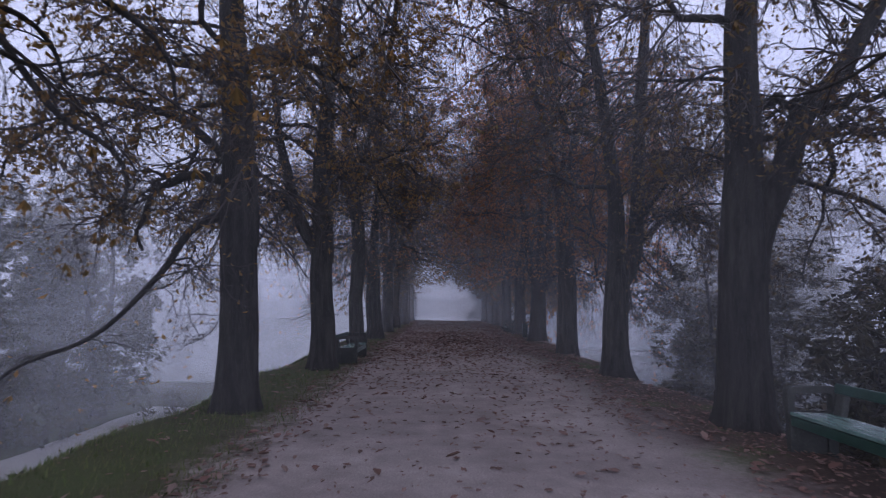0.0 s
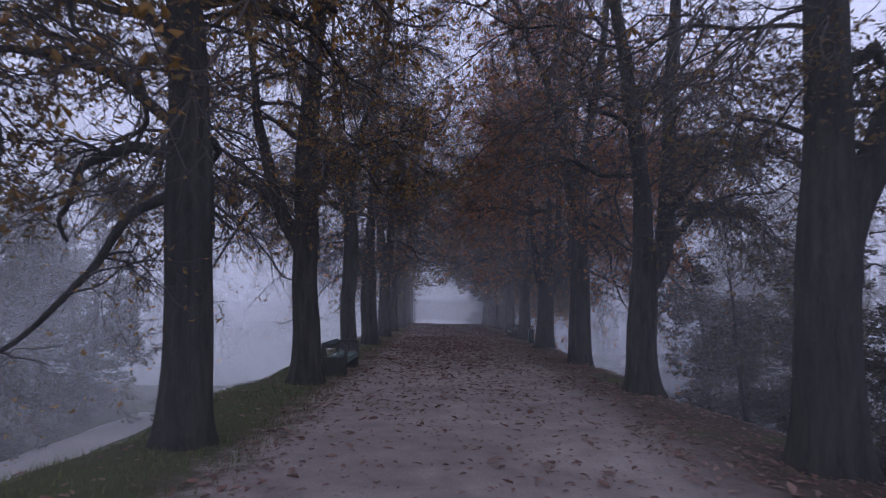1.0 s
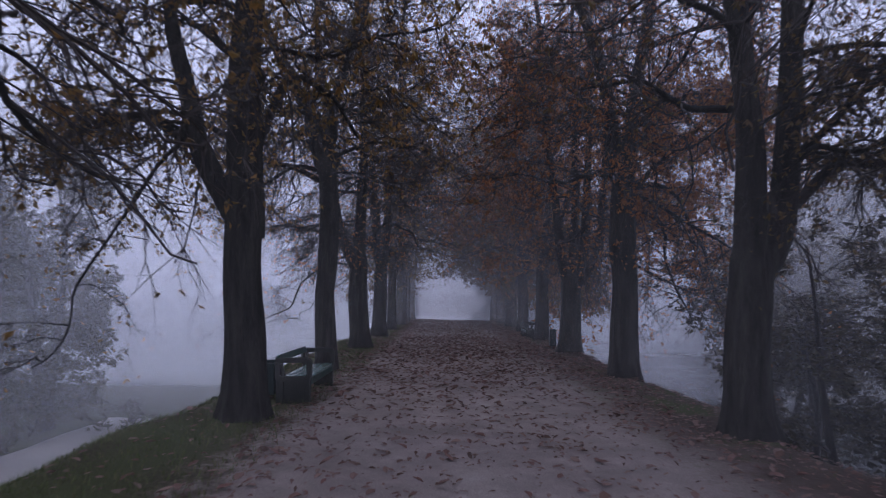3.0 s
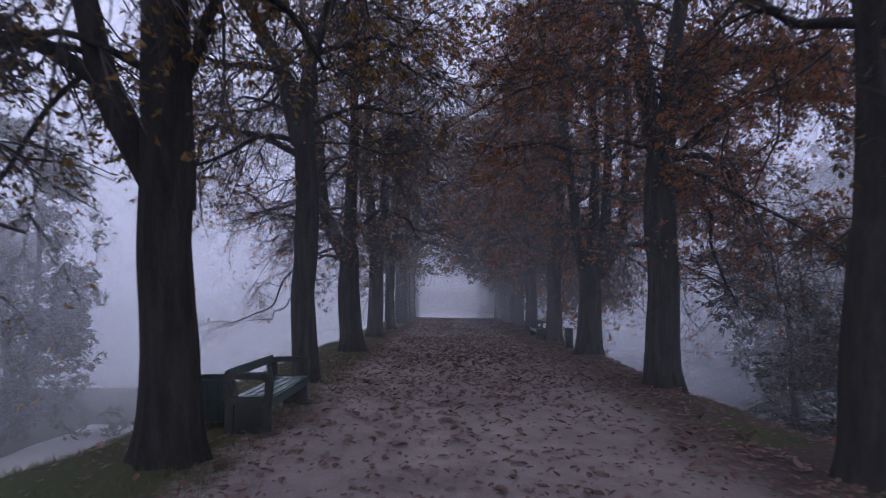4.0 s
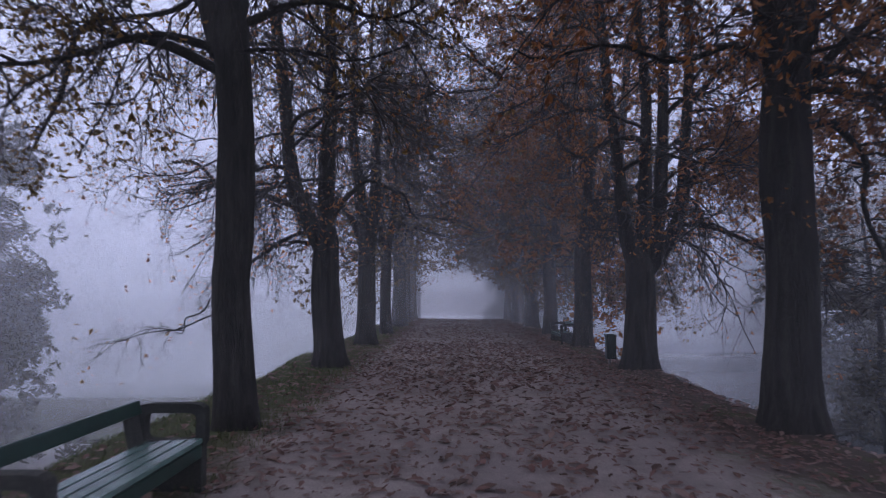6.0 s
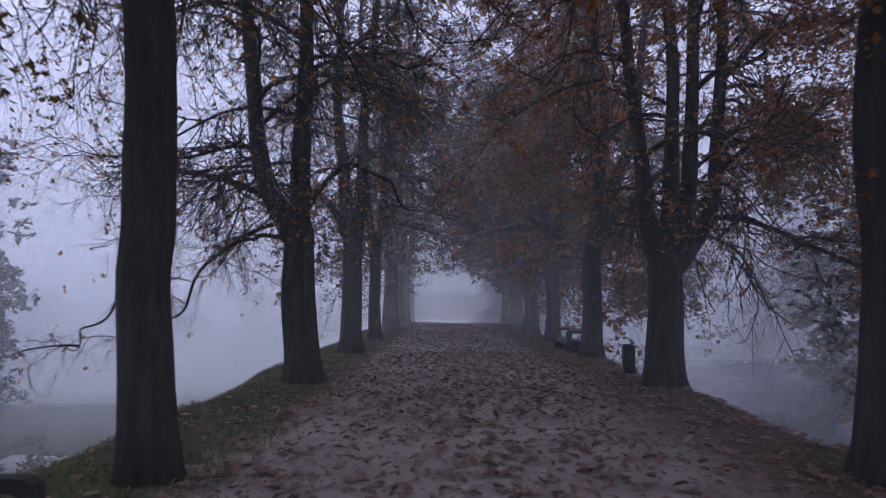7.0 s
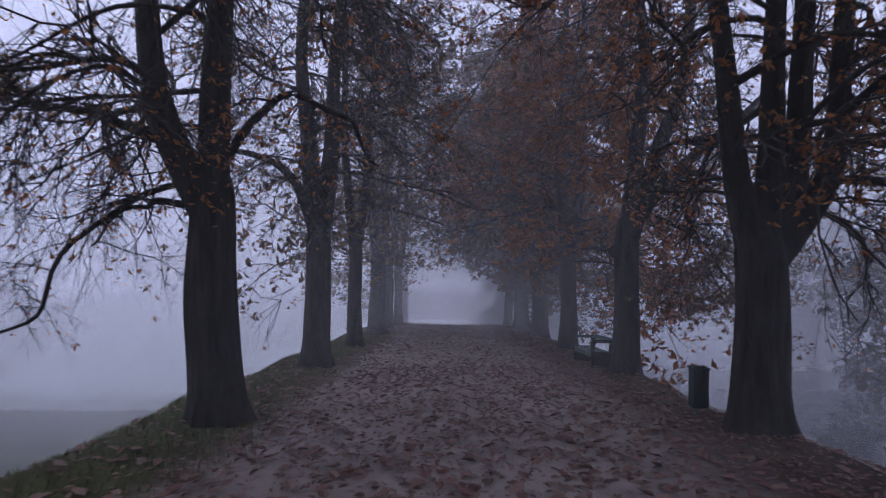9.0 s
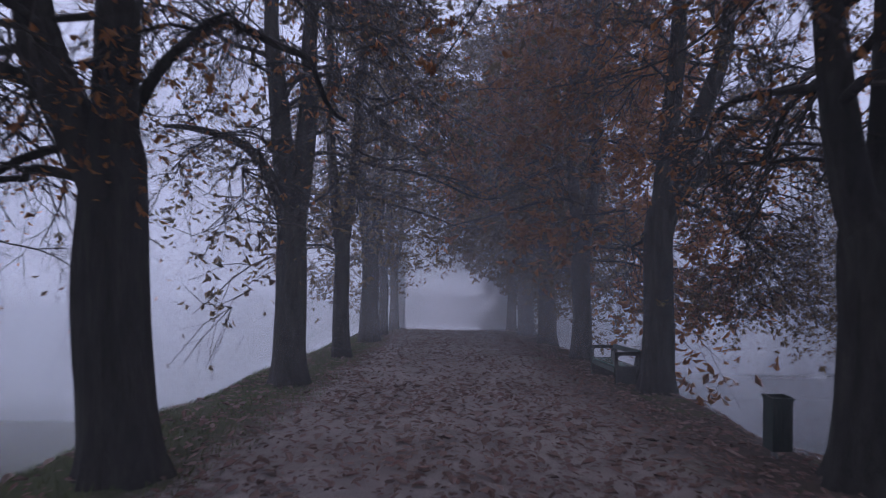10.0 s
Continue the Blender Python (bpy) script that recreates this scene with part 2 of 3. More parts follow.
def tubes(paths, radii, sides):
    """paths (N, rings, 3), radii (N, rings): vertices and faces of N bent, tapered tubes."""
    n, rings, _ = paths.shape
    along = np.gradient(paths, axis=1)
    along /= np.linalg.norm(along, axis=2, keepdims=True) + 1e-9
    ref = np.where(np.abs(along[:, :1, 2:3]) > 0.8, np.array([1.0, 0, 0]), np.array([0, 0, 1.0]))
    u = np.cross(along, np.broadcast_to(ref, along.shape))
    u /= np.linalg.norm(u, axis=2, keepdims=True) + 1e-9
    v = np.cross(along, u)
    ang = np.arange(sides) * 2 * np.pi / sides
    ring = u[:, :, None, :] * np.cos(ang)[None, None, :, None] + v[:, :, None, :] * np.sin(ang)[None, None, :, None]
    return (paths[:, :, None, :] + ring * radii[:, :, None, None]).reshape(-1, 3), ring_faces(n, rings, sides)


def smooth_line(points, count):
    """A Catmull-Rom line through the way points."""
    p = np.asarray(points, float)
    p = np.vstack([2 * p[0] - p[1], p, 2 * p[-1] - p[-2]])
    t = np.linspace(0, len(p) - 3 - 1e-6, count)
    k = t.astype(int)
    f = (t - k)[:, None]
    a, b, c, d = p[k], p[k + 1], p[k + 2], p[k + 3]
    return 0.5 * (2 * b + (c - a) * f + (2 * a - 5 * b + 4 * c - d) * f ** 2 + (3 * b - a - 3 * c + d) * f ** 3)


def sprout(rng, start, heading, length, droop, lift, rings, wiggle):
    """N curved shoots: out along the heading, sagging, and turning up again at the tip."""
    n = len(start)
    s = np.linspace(0, 1, rings)[None, :, None]
    side = np.cross(heading, [0, 0, 1.0]) + 1e-6
    side /= np.linalg.norm(side, axis=1, keepdims=True)
    phase, freq = rng.uniform(0, 6.3, (n, 1, 1)), rng.uniform(3, 7, (n, 1, 1))
    L = length[:, None, None]
    bend = np.sin(freq * s + phase) - np.sin(phase) + 0.35 * (np.sin(freq * 2.7 * s + phase * 3) - np.sin(phase * 3))
    bend2 = np.sin(freq * 0.8 * s + phase * 1.7) - np.sin(phase * 1.7) + 0.35 * (np.sin(freq * 2.2 * s + phase * 2.2) - np.sin(phase * 2.2))
    down = np.array([0, 0, -1.0])
    return (start[:, None, :] + heading[:, None, :] * L * s + down * L * (droop[:, None, None] * s ** 2 - lift[:, None, None] * s ** 4)
            + side[:, None, :] * bend * L * wiggle + np.array([0, 0, 1.0]) * bend2 * L * wiggle * 0.8)


# ---------------------------------------------------------------- ground
SLOPE, CROSS = 0.0835, 0.0198
AVENUE_END = 49.0


def fall(y):
    """Height of the avenue's middle line."""
    y = np.asarray(y, float)
    z = -SLOPE * np.clip(y, -14, AVENUE_END)
    z = z - 0.15 * np.clip(y - AVENUE_END, 0, 26)
    return z


def low_left(y):
    return fall(y) - 5.0


def ground_height(x, y):
    x, y = np.asarray(x, float), np.asarray(y, float)
    wave = 0.08 * np.sin(y * 0.9) + 0.05 * np.sin(y * 2.3 + 1)
    crest = fall(y) - CROSS * np.clip(x, -4, 5)
    left = np.clip(-3.15 + wave - x, 0, None)
    right = np.clip(x - 3.85 - wave, 0, None)
    bank = crest - 0.75 * left ** 2 / (left + 0.5) - 1.15 * right ** 2 / (right + 0.45)
    floor_z = np.where(x < 0, low_left(y), -7.6 + 0 * y)
    z = np.maximum(bank, floor_z)
    away = np.clip((y - AVENUE_END - 30) / 20, 0, 1)
    away = away * away * (3 - 2 * away)
    z = z + (-11.5 - z) * away
    return z + 0.03 * np.sin(x * 2.1 + y * 1.3) * (np.abs(x) > 3.2)


def sheet(name, xs, ys, height, material, label, category, lift=0.0, parent=None):
    X, Y = np.meshgrid(xs, ys)
    Z = height(X, Y) + lift
    verts = np.stack([X, Y, Z], -1).reshape(-1, 3)
    w, h = len(xs), len(ys)
    i, j = np.meshgrid(np.arange(w - 1), np.arange(h - 1))
    a = (j * w + i).ravel()
    ob = mesh_object(name, verts, np.stack([a, a + 1, a + w + 1, a + w], -1), material, smooth=True)
    return tagged(ob, label, category, kind="structure")


far_steps = [70, 90, 130, 200, 320, 500, 800]
xs = sorted([-v for v in far_steps] + list(np.arange(-60, -10, 4.0)) + list(np.arange(-10, 10.1, 0.25)) + list(np.arange(12, 62, 4.0)) + far_steps)
ys = sorted([-v for v in far_steps] + list(np.arange(-50, -10, 4.0)) + list(np.arange(-10, 70, 0.4)) + far_steps)
sheet("ground", np.array(xs), np.array(ys), ground_height, GROUND, "grassy embankment with leaf litter, falling away on both sides", "ground")


def road_sheet():
    """The trodden gravel path, with a ragged edge where the turf grows in."""
    ys_r = np.arange(-9, AVENUE_END + 24, 0.3)
    cols = 22
    verts = []
    for y in ys_r:
        a = -2.0 + 0.05 * math.sin(y * 1.7) + 0.04 * math.sin(y * 4.1 + 2)
        b = 3.45 + 0.05 * math.sin(y * 1.3 + 1) + 0.05 * math.sin(y * 3.7)
        for k in range(cols + 1):
            f = k / cols
            x = a + (b - a) * f
            edge = min(f, 1 - f)
            lift = 0.014 if edge > 0.03 else -0.02
            bumpy = 0.012 * noise.noise((x * 0.9, y * 0.9, 0)) + 0.006 * noise.noise((x * 3, y * 3, 4))
            verts.append((x, y, float(ground_height(x, y)) + lift + bumpy * (edge > 0.03)))
    w = cols + 1
    faces = [(j * w + i, j * w + i + 1, (j + 1) * w + i + 1, (j + 1) * w + i) for j in range(len(ys_r) - 1) for i in range(cols)]
    ob = mesh_object("road", verts, faces, GROUND, smooth=True)
    tagged(ob, "trodden grey-brown gravel avenue strewn with leaves", "path", kind="structure")


road_sheet()
sheet("footpath", np.linspace(-17.7, -15.0, 6), np.arange(-14, 40, 1.0), lambda X, Y: ground_height(X, Y) + 0 * X, PALE_PATH,
      "pale footpath at the foot of the embankment", "path", lift=0.05)
sheet("water", np.array([6.0, 20, 60, 120]), np.array([-120, -40, 0, 30, 49, 100]), lambda X, Y: 0 * X - 7.0, POND,
      "still dark pond below the embankment", "water")


# ---------------------------------------------------------------- trees
def leaf_cards(rng, at, size, hang):
    """Drooping folded leaves: each a kite of four corners bent along its middle rib."""
    n = len(at)
    a = rng.uniform(0, 2 * np.pi, n)
    tilt = rng.uniform(-1.2, 0.35, n) * hang
    d = np.stack([np.cos(a) * np.cos(tilt), np.sin(a) * np.cos(tilt), np.sin(tilt)], -1)
    side = np.cross(d, np.array([0, 0, 1.0]) + rng.normal(0, 0.5, (n, 3)))
    side /= np.linalg.norm(side, axis=1, keepdims=True) + 1e-9
    nor = np.cross(d, side)
    s = size[:, None]
    base, tip = at, at + d * s - nor * s * 0.1
    m1 = at + d * s * 0.55 + side * s * 0.26 + nor * s * 0.12
    m2 = at + d * s * 0.55 - side * s * 0.26 + nor * s * 0.12
    verts = np.stack([base, m1, tip, m2], 1).reshape(-1, 3)
    k = np.arange(n)[:, None] * 4
    return verts, np.concatenate([k + [0, 1, 2], k + [0, 2, 3]])


def palmate_cards(rng, at, size):
    """Chestnut leaves: five leaflets hanging from one point."""
    n = len(at)
    spin = rng.uniform(0, 2 * np.pi, n)
    verts, faces, base = [], [], 0
    for k in range(5):
        a = spin + (k - 2) * 0.75
        tilt = rng.uniform(-1.1, -0.3, n)
        d = np.stack([np.cos(a) * np.cos(tilt), np.sin(a) * np.cos(tilt), np.sin(tilt)], -1)
        side = np.stack([-np.sin(a), np.cos(a), 0 * a], -1)
        s = (size * (1.0 - 0.14 * abs(k - 2)))[:, None]
        q = np.stack([at, at + d * s * 0.6 + side * s * 0.17, at + d * s + np.array([0, 0, -0.1]) * s, at + d * s * 0.6 - side * s * 0.17], 1).reshape(-1, 3)
        i = np.arange(n)[:, None] * 4 + base
        verts.append(q)
        faces += [i + [0, 1, 2], i + [0, 2, 3]]
        base += 4 * n
    return np.concatenate(verts), np.concatenate(faces)


def trunk_mesh(rng, line, radii, sides, flare, off=0.0):
    """A furrowed bole with root swellings."""
    rings = len(line)
    ang = np.arange(sides) * 2 * np.pi / sides
    along = np.gradient(line, axis=0)
    along /= np.linalg.norm(along, axis=1, keepdims=True)
    u = np.cross(np.array([0, 1.0, 0]), along)
    u /= np.linalg.norm(u, axis=1, keepdims=True)
    v = np.cross(along, u)
    verts = np.empty((rings, sides, 3))
    lobes, ph = rng.integers(4, 7), rng.uniform(0, 6)
    for r in range(rings):
        z = line[r, 2]
        for s in range(sides):
            ca, sa = math.cos(ang[s]), math.sin(ang[s])
            k = 1 + 0.13 * noise.noise((ca * 1.2 + off, sa * 1.2, z * 0.9)) + 0.09 * noise.noise((ca * 3.5 + off, sa * 3.5, z * 0.5)) + 0.05 * noise.noise((ca * 9 + off, sa * 9, z * 1.4))
            swell = flare * math.exp(-max(z, -0.1) / 0.28) * (1 + 0.5 * math.cos(lobes * ang[s] + ph))
            verts[r, s] = line[r] + (u[r] * ca + v[r] * sa) * radii[r] * (k + swell)
    return verts.reshape(-1, 3), ring_faces(1, rings, sides)


def chestnut(x, y, seed, radius, fork, stems, limbs=(), lean=(0.0, 0.0), leaf=LEAF_BROWN, leaves=1.0, twigs=1.0, height=14.0, near=True,
             label="", group="trees of the avenue", start=2.6, spread=4.3, leaf_size=0.078, clearance=2.75, twig_levels=3, boughs=1.0, leaf_from=1.1, kink=(0.0, 0.0)):
    """A horse chestnut of the avenue. stems: lines of (dx, height) or (dx, dy, height) that carry the crown on from the fork; limbs: extra boughs as (radius, line)."""
    rng = np.random.default_rng(seed)
    z0 = float(ground_height(x, y))
    tree = tagged(new("tree"), label, "tree", group=group)
    tree.location = (x, y, z0)
    as3 = lambda p: (p[0], p[1], p[2]) if len(p) == 3 else (p[0], 0.0, p[1])
    # bole
    zs = np.linspace(-0.5, fork + 0.35, 28 if near else 14)
    f = np.clip(zs / fork, 0, 1)
    line = np.stack([lean[0] * f + 0.02 * np.sin(zs * 2 + seed), lean[1] * f, zs], -1)
    line[:, 0] += kink[1] / (1 + np.exp(-(zs - kink[0]) / 0.09))
    close = np.clip((zs - fork + 0.1) / 0.45, 0, 1)
    v, q = trunk_mesh(rng, line, radius * (1.0 - 0.14 * f) * (1 - 0.6 * close ** 1.5), 26 if near else 12, 0.3, seed * 3.7)
    mesh_object("trunk", v, q, BARK, tree, smooth=True)
    # stems, carried on upwards to the top of the crown
    carriers = []
    stem_r = radius * 0.86 / math.sqrt(max(1, len(stems))) ** 0.75
    for k, way in enumerate(stems):
        pts = [as3(p) for p in way]
        pts = [(lean[0] * 0.9, lean[1] * 0.9, fork - 0.35)] + pts
        top = pts[-1]
        drift = np.array([top[0] - pts[-2][0], top[1] - pts[-2][1]]) / max(0.5, top[2] - pts[-2][2])
        for h in np.linspace(top[2] + 1.8, height * rng.uniform(0.85, 1.05), 4):
            drift = drift * 0.6 + rng.normal(0, 0.07, 2)
            pts.append((pts[-1][0] + drift[0] * 2.2, pts[-1][1] + drift[1] * 2.2, h))
        line = smooth_line(pts, 34)
        w = np.linspace(0, 1, 34)
        rad = stem_r * (1 - 0.25 * np.minimum(w * 3, 1)) * (1 - w) ** 0.7 + 0.02
        v, q = trunk_mesh(rng, line, rad, 26 if len(stems) == 1 else 16, 0.0, seed * 3.7) if near else tubes(line[None], rad[None], 8)
        mesh_object("limb", v, q, BARK, tree, smooth=True)
        carriers.append((line, rad, 1.0))
    for r0, way, *thick in limbs:
        line = smooth_line([as3(p) for p in way], 22)
        w = np.linspace(0, 1, 22)
        rad = r0 * (1 - 0.72 * w)
        sway = 0.06 * np.sqrt(w) * w ** 0.3 * (1 if r0 < 0.1 else 0.3)
        line[:, 1] += 0.05 * np.sin(w * 7 + seed) + sway * np.sin(w * 19 + seed)
        line[:, 0] += sway * np.sin(w * 14 + seed * 2)
        line[:, 2] += sway * np.sin(w * 17 + seed * 3)
        v, q = tubes(line[None], rad[None], 10)
        mesh_object("limb", v, q, BARK, tree, smooth=True)
        carriers.append((line, rad, 0.2 * (thick[0] if thick else 1.0) - 10))
    # boughs from the stems
    P, D, L, R = [], [], [], []
    for line, rad, share in carriers:
        is_limb = share < 0
        count = int((22 if near else 17) * boughs * (1.0 if not is_limb else share + 10) / (len(stems) ** 0.35 if not is_limb else 1))
        ok = np.where((line[:, 2] > start) if not is_limb else (np.arange(len(line)) > 5))[0]
        for k in range(count):
            i = ok[min(len(ok) - 1, int(len(ok) * (k + rng.uniform(0, 1)) / count))]
            a = rng.uniform(0, 2 * np.pi) if not is_limb else rng.uniform(0, 2 * np.pi)
            e = rng.uniform(0.2, 0.95) if line[i, 2] > 4 else rng.uniform(0.0, 0.6)
            P.append(line[i])
            D.append((math.cos(a) * math.cos(e), math.sin(a) * math.cos(e), math.sin(e)))
            taper = 1 - 0.55 * max(0, line[i, 2] - 6) / height
            L.append(rng.uniform(0.55, 1.0) * spread * taper * (1 if not is_limb else 0.4))
            R.append(min(rad[i] * 0.75, rng.uniform(0.022, 0.055)) if not is_limb else min(0.028, max(0.01, rad[i] * 0.4)))
    P, D, L, R = map(np.array, (P, D, L, R))
    n1 = len(P)
    b1 = sprout(rng, P, D, L, rng.uniform(0.4, 1.0, n1), rng.uniform(0.1, 0.5, n1), 16 if near else 9, 0.075)
    r1 = R[:, None] * np.linspace(1, 0.2, 16 if near else 9)[None]
    # branches, then twigs
    per = 9 if near else 6

    def children(paths, radii, lengths, per, frac, spread_angle, sag, lift, rings, wiggle, rmax):
        n, m, _ = paths.shape
        idx = rng.uniform(0.2, 1.0, (n, per))
        k = np.clip((idx * (m - 1)).astype(int), 1, m - 1)
        rows = np.arange(n)[:, None]
        st = paths[rows, k].reshape(-1, 3)
        tan = (paths[rows, k] - paths[rows, k - 1]).reshape(-1, 3)
        tan /= np.linalg.norm(tan, axis=1, keepdims=True) + 1e-9
        dev = rng.normal(0, 1, tan.shape)
        dev -= (dev * tan).sum(1, keepdims=True) * tan
        dev /= np.linalg.norm(dev, axis=1, keepdims=True) + 1e-9
        ang = rng.uniform(0.4, 1.1, (len(tan), 1)) * spread_angle
        h = tan * np.cos(ang) + dev * np.sin(ang)
        ln = np.repeat(lengths, per) * rng.uniform(0.5, 1.0, len(tan)) * frac
        rr = np.minimum(radii[rows, k].reshape(-1) * 0.7, rmax * rng.uniform(0.6, 1.0, len(tan)))
        pt = sprout(rng, st, h, ln, rng.uniform(*sag, len(tan)), rng.uniform(*lift, len(tan)), rings, wiggle)
        return pt, rr[:, None] * np.linspace(1, 0.45, rings)[None], ln

    b2, r2, l2 = children(b1, r1, L, per, 0.5, 1.0, (0.35, 1.1), (0.2, 0.7), 7 if near else 5, 0.08, 0.022)
    b3, r3, l3 = children(b2, r2, l2, max(2, int((7 if near else 5) * twigs)), 0.55, 1.0, (0.2, 0.9), (0.1, 0.6), 3, 0.07, 0.014)
    b4, r4, l4 = children(b3, r3, np.maximum(l3, 0.25), 2, 0.75, 1.0, (0.2, 0.8), (0.2, 0.6), 3, 0.06, 0.009 if near else 0.01)

    def thin(paths, radii, lengths, full):
        """Short shoots stand farther apart, so that they don't crowd into tufts."""
        some = rng.uniform(0, 1, len(lengths)) < np.clip(lengths / full, 0.15, 1)
        return paths[some], radii[some], lengths[some]

    # the top of the crown, high over the path, carries coarser growth
    top = (4.0 + 0.5 * y) if near else 30.0
    low3, low4 = (b[:, 0, 2] + rng.normal(0, 0.6, len(b)) < top for b in (b3, b4))
    low3, low4 = low3 | (rng.uniform(0, 1, len(b3)) < 0.35), low4 | (rng.uniform(0, 1, len(b4)) < 0.1)
    b3, r3, l3, b4, r4, l4 = b3[low3], r3[low3], l3[low3], b4[low4], r4[low4], l4[low4]
    b3, r3, l3 = thin(b3, r3, l3, 0.45)
    b4, r4, l4 = thin(b4, r4, l4, 0.5)

    def clear_of_way(paths):
        """What would hang into the way over the path is left off, as it is kept cut there."""
        wx, wy = paths[..., 0] + x, paths[..., 1] + y
        h = paths[..., 2] + z0 - (-SLOPE * np.clip(wy, -14, AVENUE_END))
        ragged = 0.35 * np.sin(wy * 1.9 + wx * 1.3 + seed) + 0.25 * np.sin(wy * 4.3 - wx * 3.1)
        low = ((wx - 0.8) / 3.1) ** 2 + (h / (clearance + 0.6 + ragged)) ** 2 < 1
        in_ground = paths[..., 2] + z0 < ground_height(wx, wy) + 0.25
        return ~(low | in_ground).any(1)

    keep1, keep2, keep3, keep4 = (clear_of_way(b) for b in (b1, b2, b3, b4))
    b1, r1, b2, r2, b3, r3, b4, r4 = b1[keep1], r1[keep1], b2[keep2], r2[keep2], b3[keep3], r3[keep3], b4[keep4], r4[keep4]
    for line, rad in zip(b1, r1):
        v, q = tubes(line[None], rad[None], 6 if near else 4)
        mesh_object("branch", v, q, BARK, tree, smooth=True)
    b4, r4 = b4[:, ::2], r4[:, ::2]
    made, faces, count = [], [], 0
    for lines, rads, sides in ((b2, r2, 4 if near else 3), (b3, r3, 3), (b4, r4, 3))[:twig_levels]:
        v, q = tubes(lines, rads, sides)
        made.append(v)
        faces.append(q + count)
        count += len(v)
    mesh_object("twig_growth", np.vstack(made), np.vstack(faces), TWIG, tree)["kind"] = "stuff"
    # leaves in clumps at the twig ends
    ends = np.vstack([b3[:, -1], b3[:, -2], b4[:, -1], b4[:, 1]]) if twig_levels > 2 or not near else np.vstack([b3[:, -1], b3[:, -2], b3[:, -1], b3[:, 1]])
    want = int(len(ends) * leaves)
    if want:
        at = ends[rng.integers(0, len(ends), want)] + rng.normal(0, 0.03 if near else 0.06, (want, 3))
        grouped = 0.5 + 0.5 * np.sin(at[:, 0] * 2.3 + seed) * np.sin(at[:, 1] * 2.1 + seed * 2) * np.sin(at[:, 2] * 2.0)
        at = at[rng.uniform(0, 1, want) < 0.35 + 0.9 * grouped]
        if near:
            at = at[rng.uniform(0, 1, len(at)) < np.clip((at[:, 2] - leaf_from) / 2.8, 0.1, 1)]
        size = rng.uniform(0.6, 1.3, len(at)) * leaf_size
        if near:
            cut = len(at) // 8
            va, fa = palmate_cards(rng, at[:cut], size[:cut] * 1.25)
            vb, fb = leaf_cards(rng, at[cut:], size[cut:], 1.0)
            va, fa = np.vstack([va, vb]), np.vstack([fa, fb + len(va)])
        else:
            va, fa = leaf_cards(rng, at, size * 1.5, 1.0)
        mesh_object("crown", va, fa, leaf, tree)["kind"] = "stuff"
    return tree


RUSTY = "old horse chestnut in rust-brown autumn leaf on the embankment"
BARE = "old horse chestnut, half bare, with drooping twigs"
# near side of the bend in light: the row above the meadow
chestnut(-2.75, 3.0, 11, 0.3, 3.0, [[(-0.1, 4.5)]], [(0.05, [(-0.1, 0.1, 3.9), (-1.0, 1.5, 4.2), (-1.15, 2.4, 3.6), (-0.6, 2.6, 2.85), (-0.1, 2.6, 2.35), (0.09, 2.6, 1.86)], 1.5),
          (0.05, [(0.0, 0.1, 3.3), (-0.1, 0.8, 3.75), (0.1, 1.6, 3.7), (0.3, 2.4, 3.35), (0.45, 2.9, 2.9)], 1.2),
          (0.045, [(0.0, 0.1, 3.2), (-0.5, 0.9, 3.5), (-0.5, 1.8, 3.4), (-0.3, 2.5, 3.0)], 1.4)],
         leaf=LEAF_OLIVE, twigs=1.5, leaves=0.8, boughs=1.3, label=BARE, start=3.1)
chestnut(-2.55, 7.98, 12, 0.255, 2.4, [[(0.02, 3.8), (-0.06, 5.3)]],
         [(0.06, [(-0.1, 2.5), (-0.58, 2.27), (-0.88, 1.83), (-1.24, 1.39), (-2.05, 0.83), (-3.0, 0.35)]),
          (0.07, [(-0.1, 2.9), (-0.71, 2.94), (-1.12, 2.58), (-1.18, 1.99)]),
          (0.07, [(0.1, 4.4), (0.59, 4.47), (1.06, 4.23), (1.5, 4.3)]),
          (0.06, [(-0.1, 0.0, 3.2), (-0.7, -0.3, 3.65), (-1.4, -0.4, 3.8), (-2.2, -0.3, 3.5), (-2.8, -0.2, 2.9)], 2),
          (0.06, [(-0.05, 0.0, 4.0), (-0.8, 0.4, 4.5), (-1.6, 0.5, 4.55), (-2.5, 0.4, 4.1)], 2)],
         lean=(0.06, 0), leaf=LEAF_OLIVE, twigs=1.7, leaves=0.85, boughs=1.7, label=BARE, start=2.9)
chestnut(-2.38, 12.95, 13, 0.25, 2.5, [[(0.0, 4.1), (0.13, 5.6)]],
         [(0.15, [(-0.05, 2.3), (-0.5, 3.13), (-0.67, 3.83), (-0.84, 4.62), (-0.92, 5.4), (-1.1, 6.6)]),
          (0.09, [(-0.45, 3.1), (-0.82, 3.44), (-1.44, 3.59), (-2.0, 3.29), (-2.39, 2.82)], 1.6),
          (0.03, [(-0.7, 3.35), (-1.0, 3.1), (-1.3, 2.6), (-1.6, 2.2), (-1.97, 1.56), (-2.1, 1.0), (-2.65, 0.6)], 1.3),
          (0.06, [(-0.1, 4.3), (-0.49, 4.66), (-0.84, 4.76)]),
          (0.06, [(0.1, 3.2), (0.5, 4.0), (1.0, 3.9), (1.3, 3.4)])],
         leaf=LEAF_OLIVE, twigs=1.6, leaves=1.15, boughs=1.35, label=BARE, start=2.9)
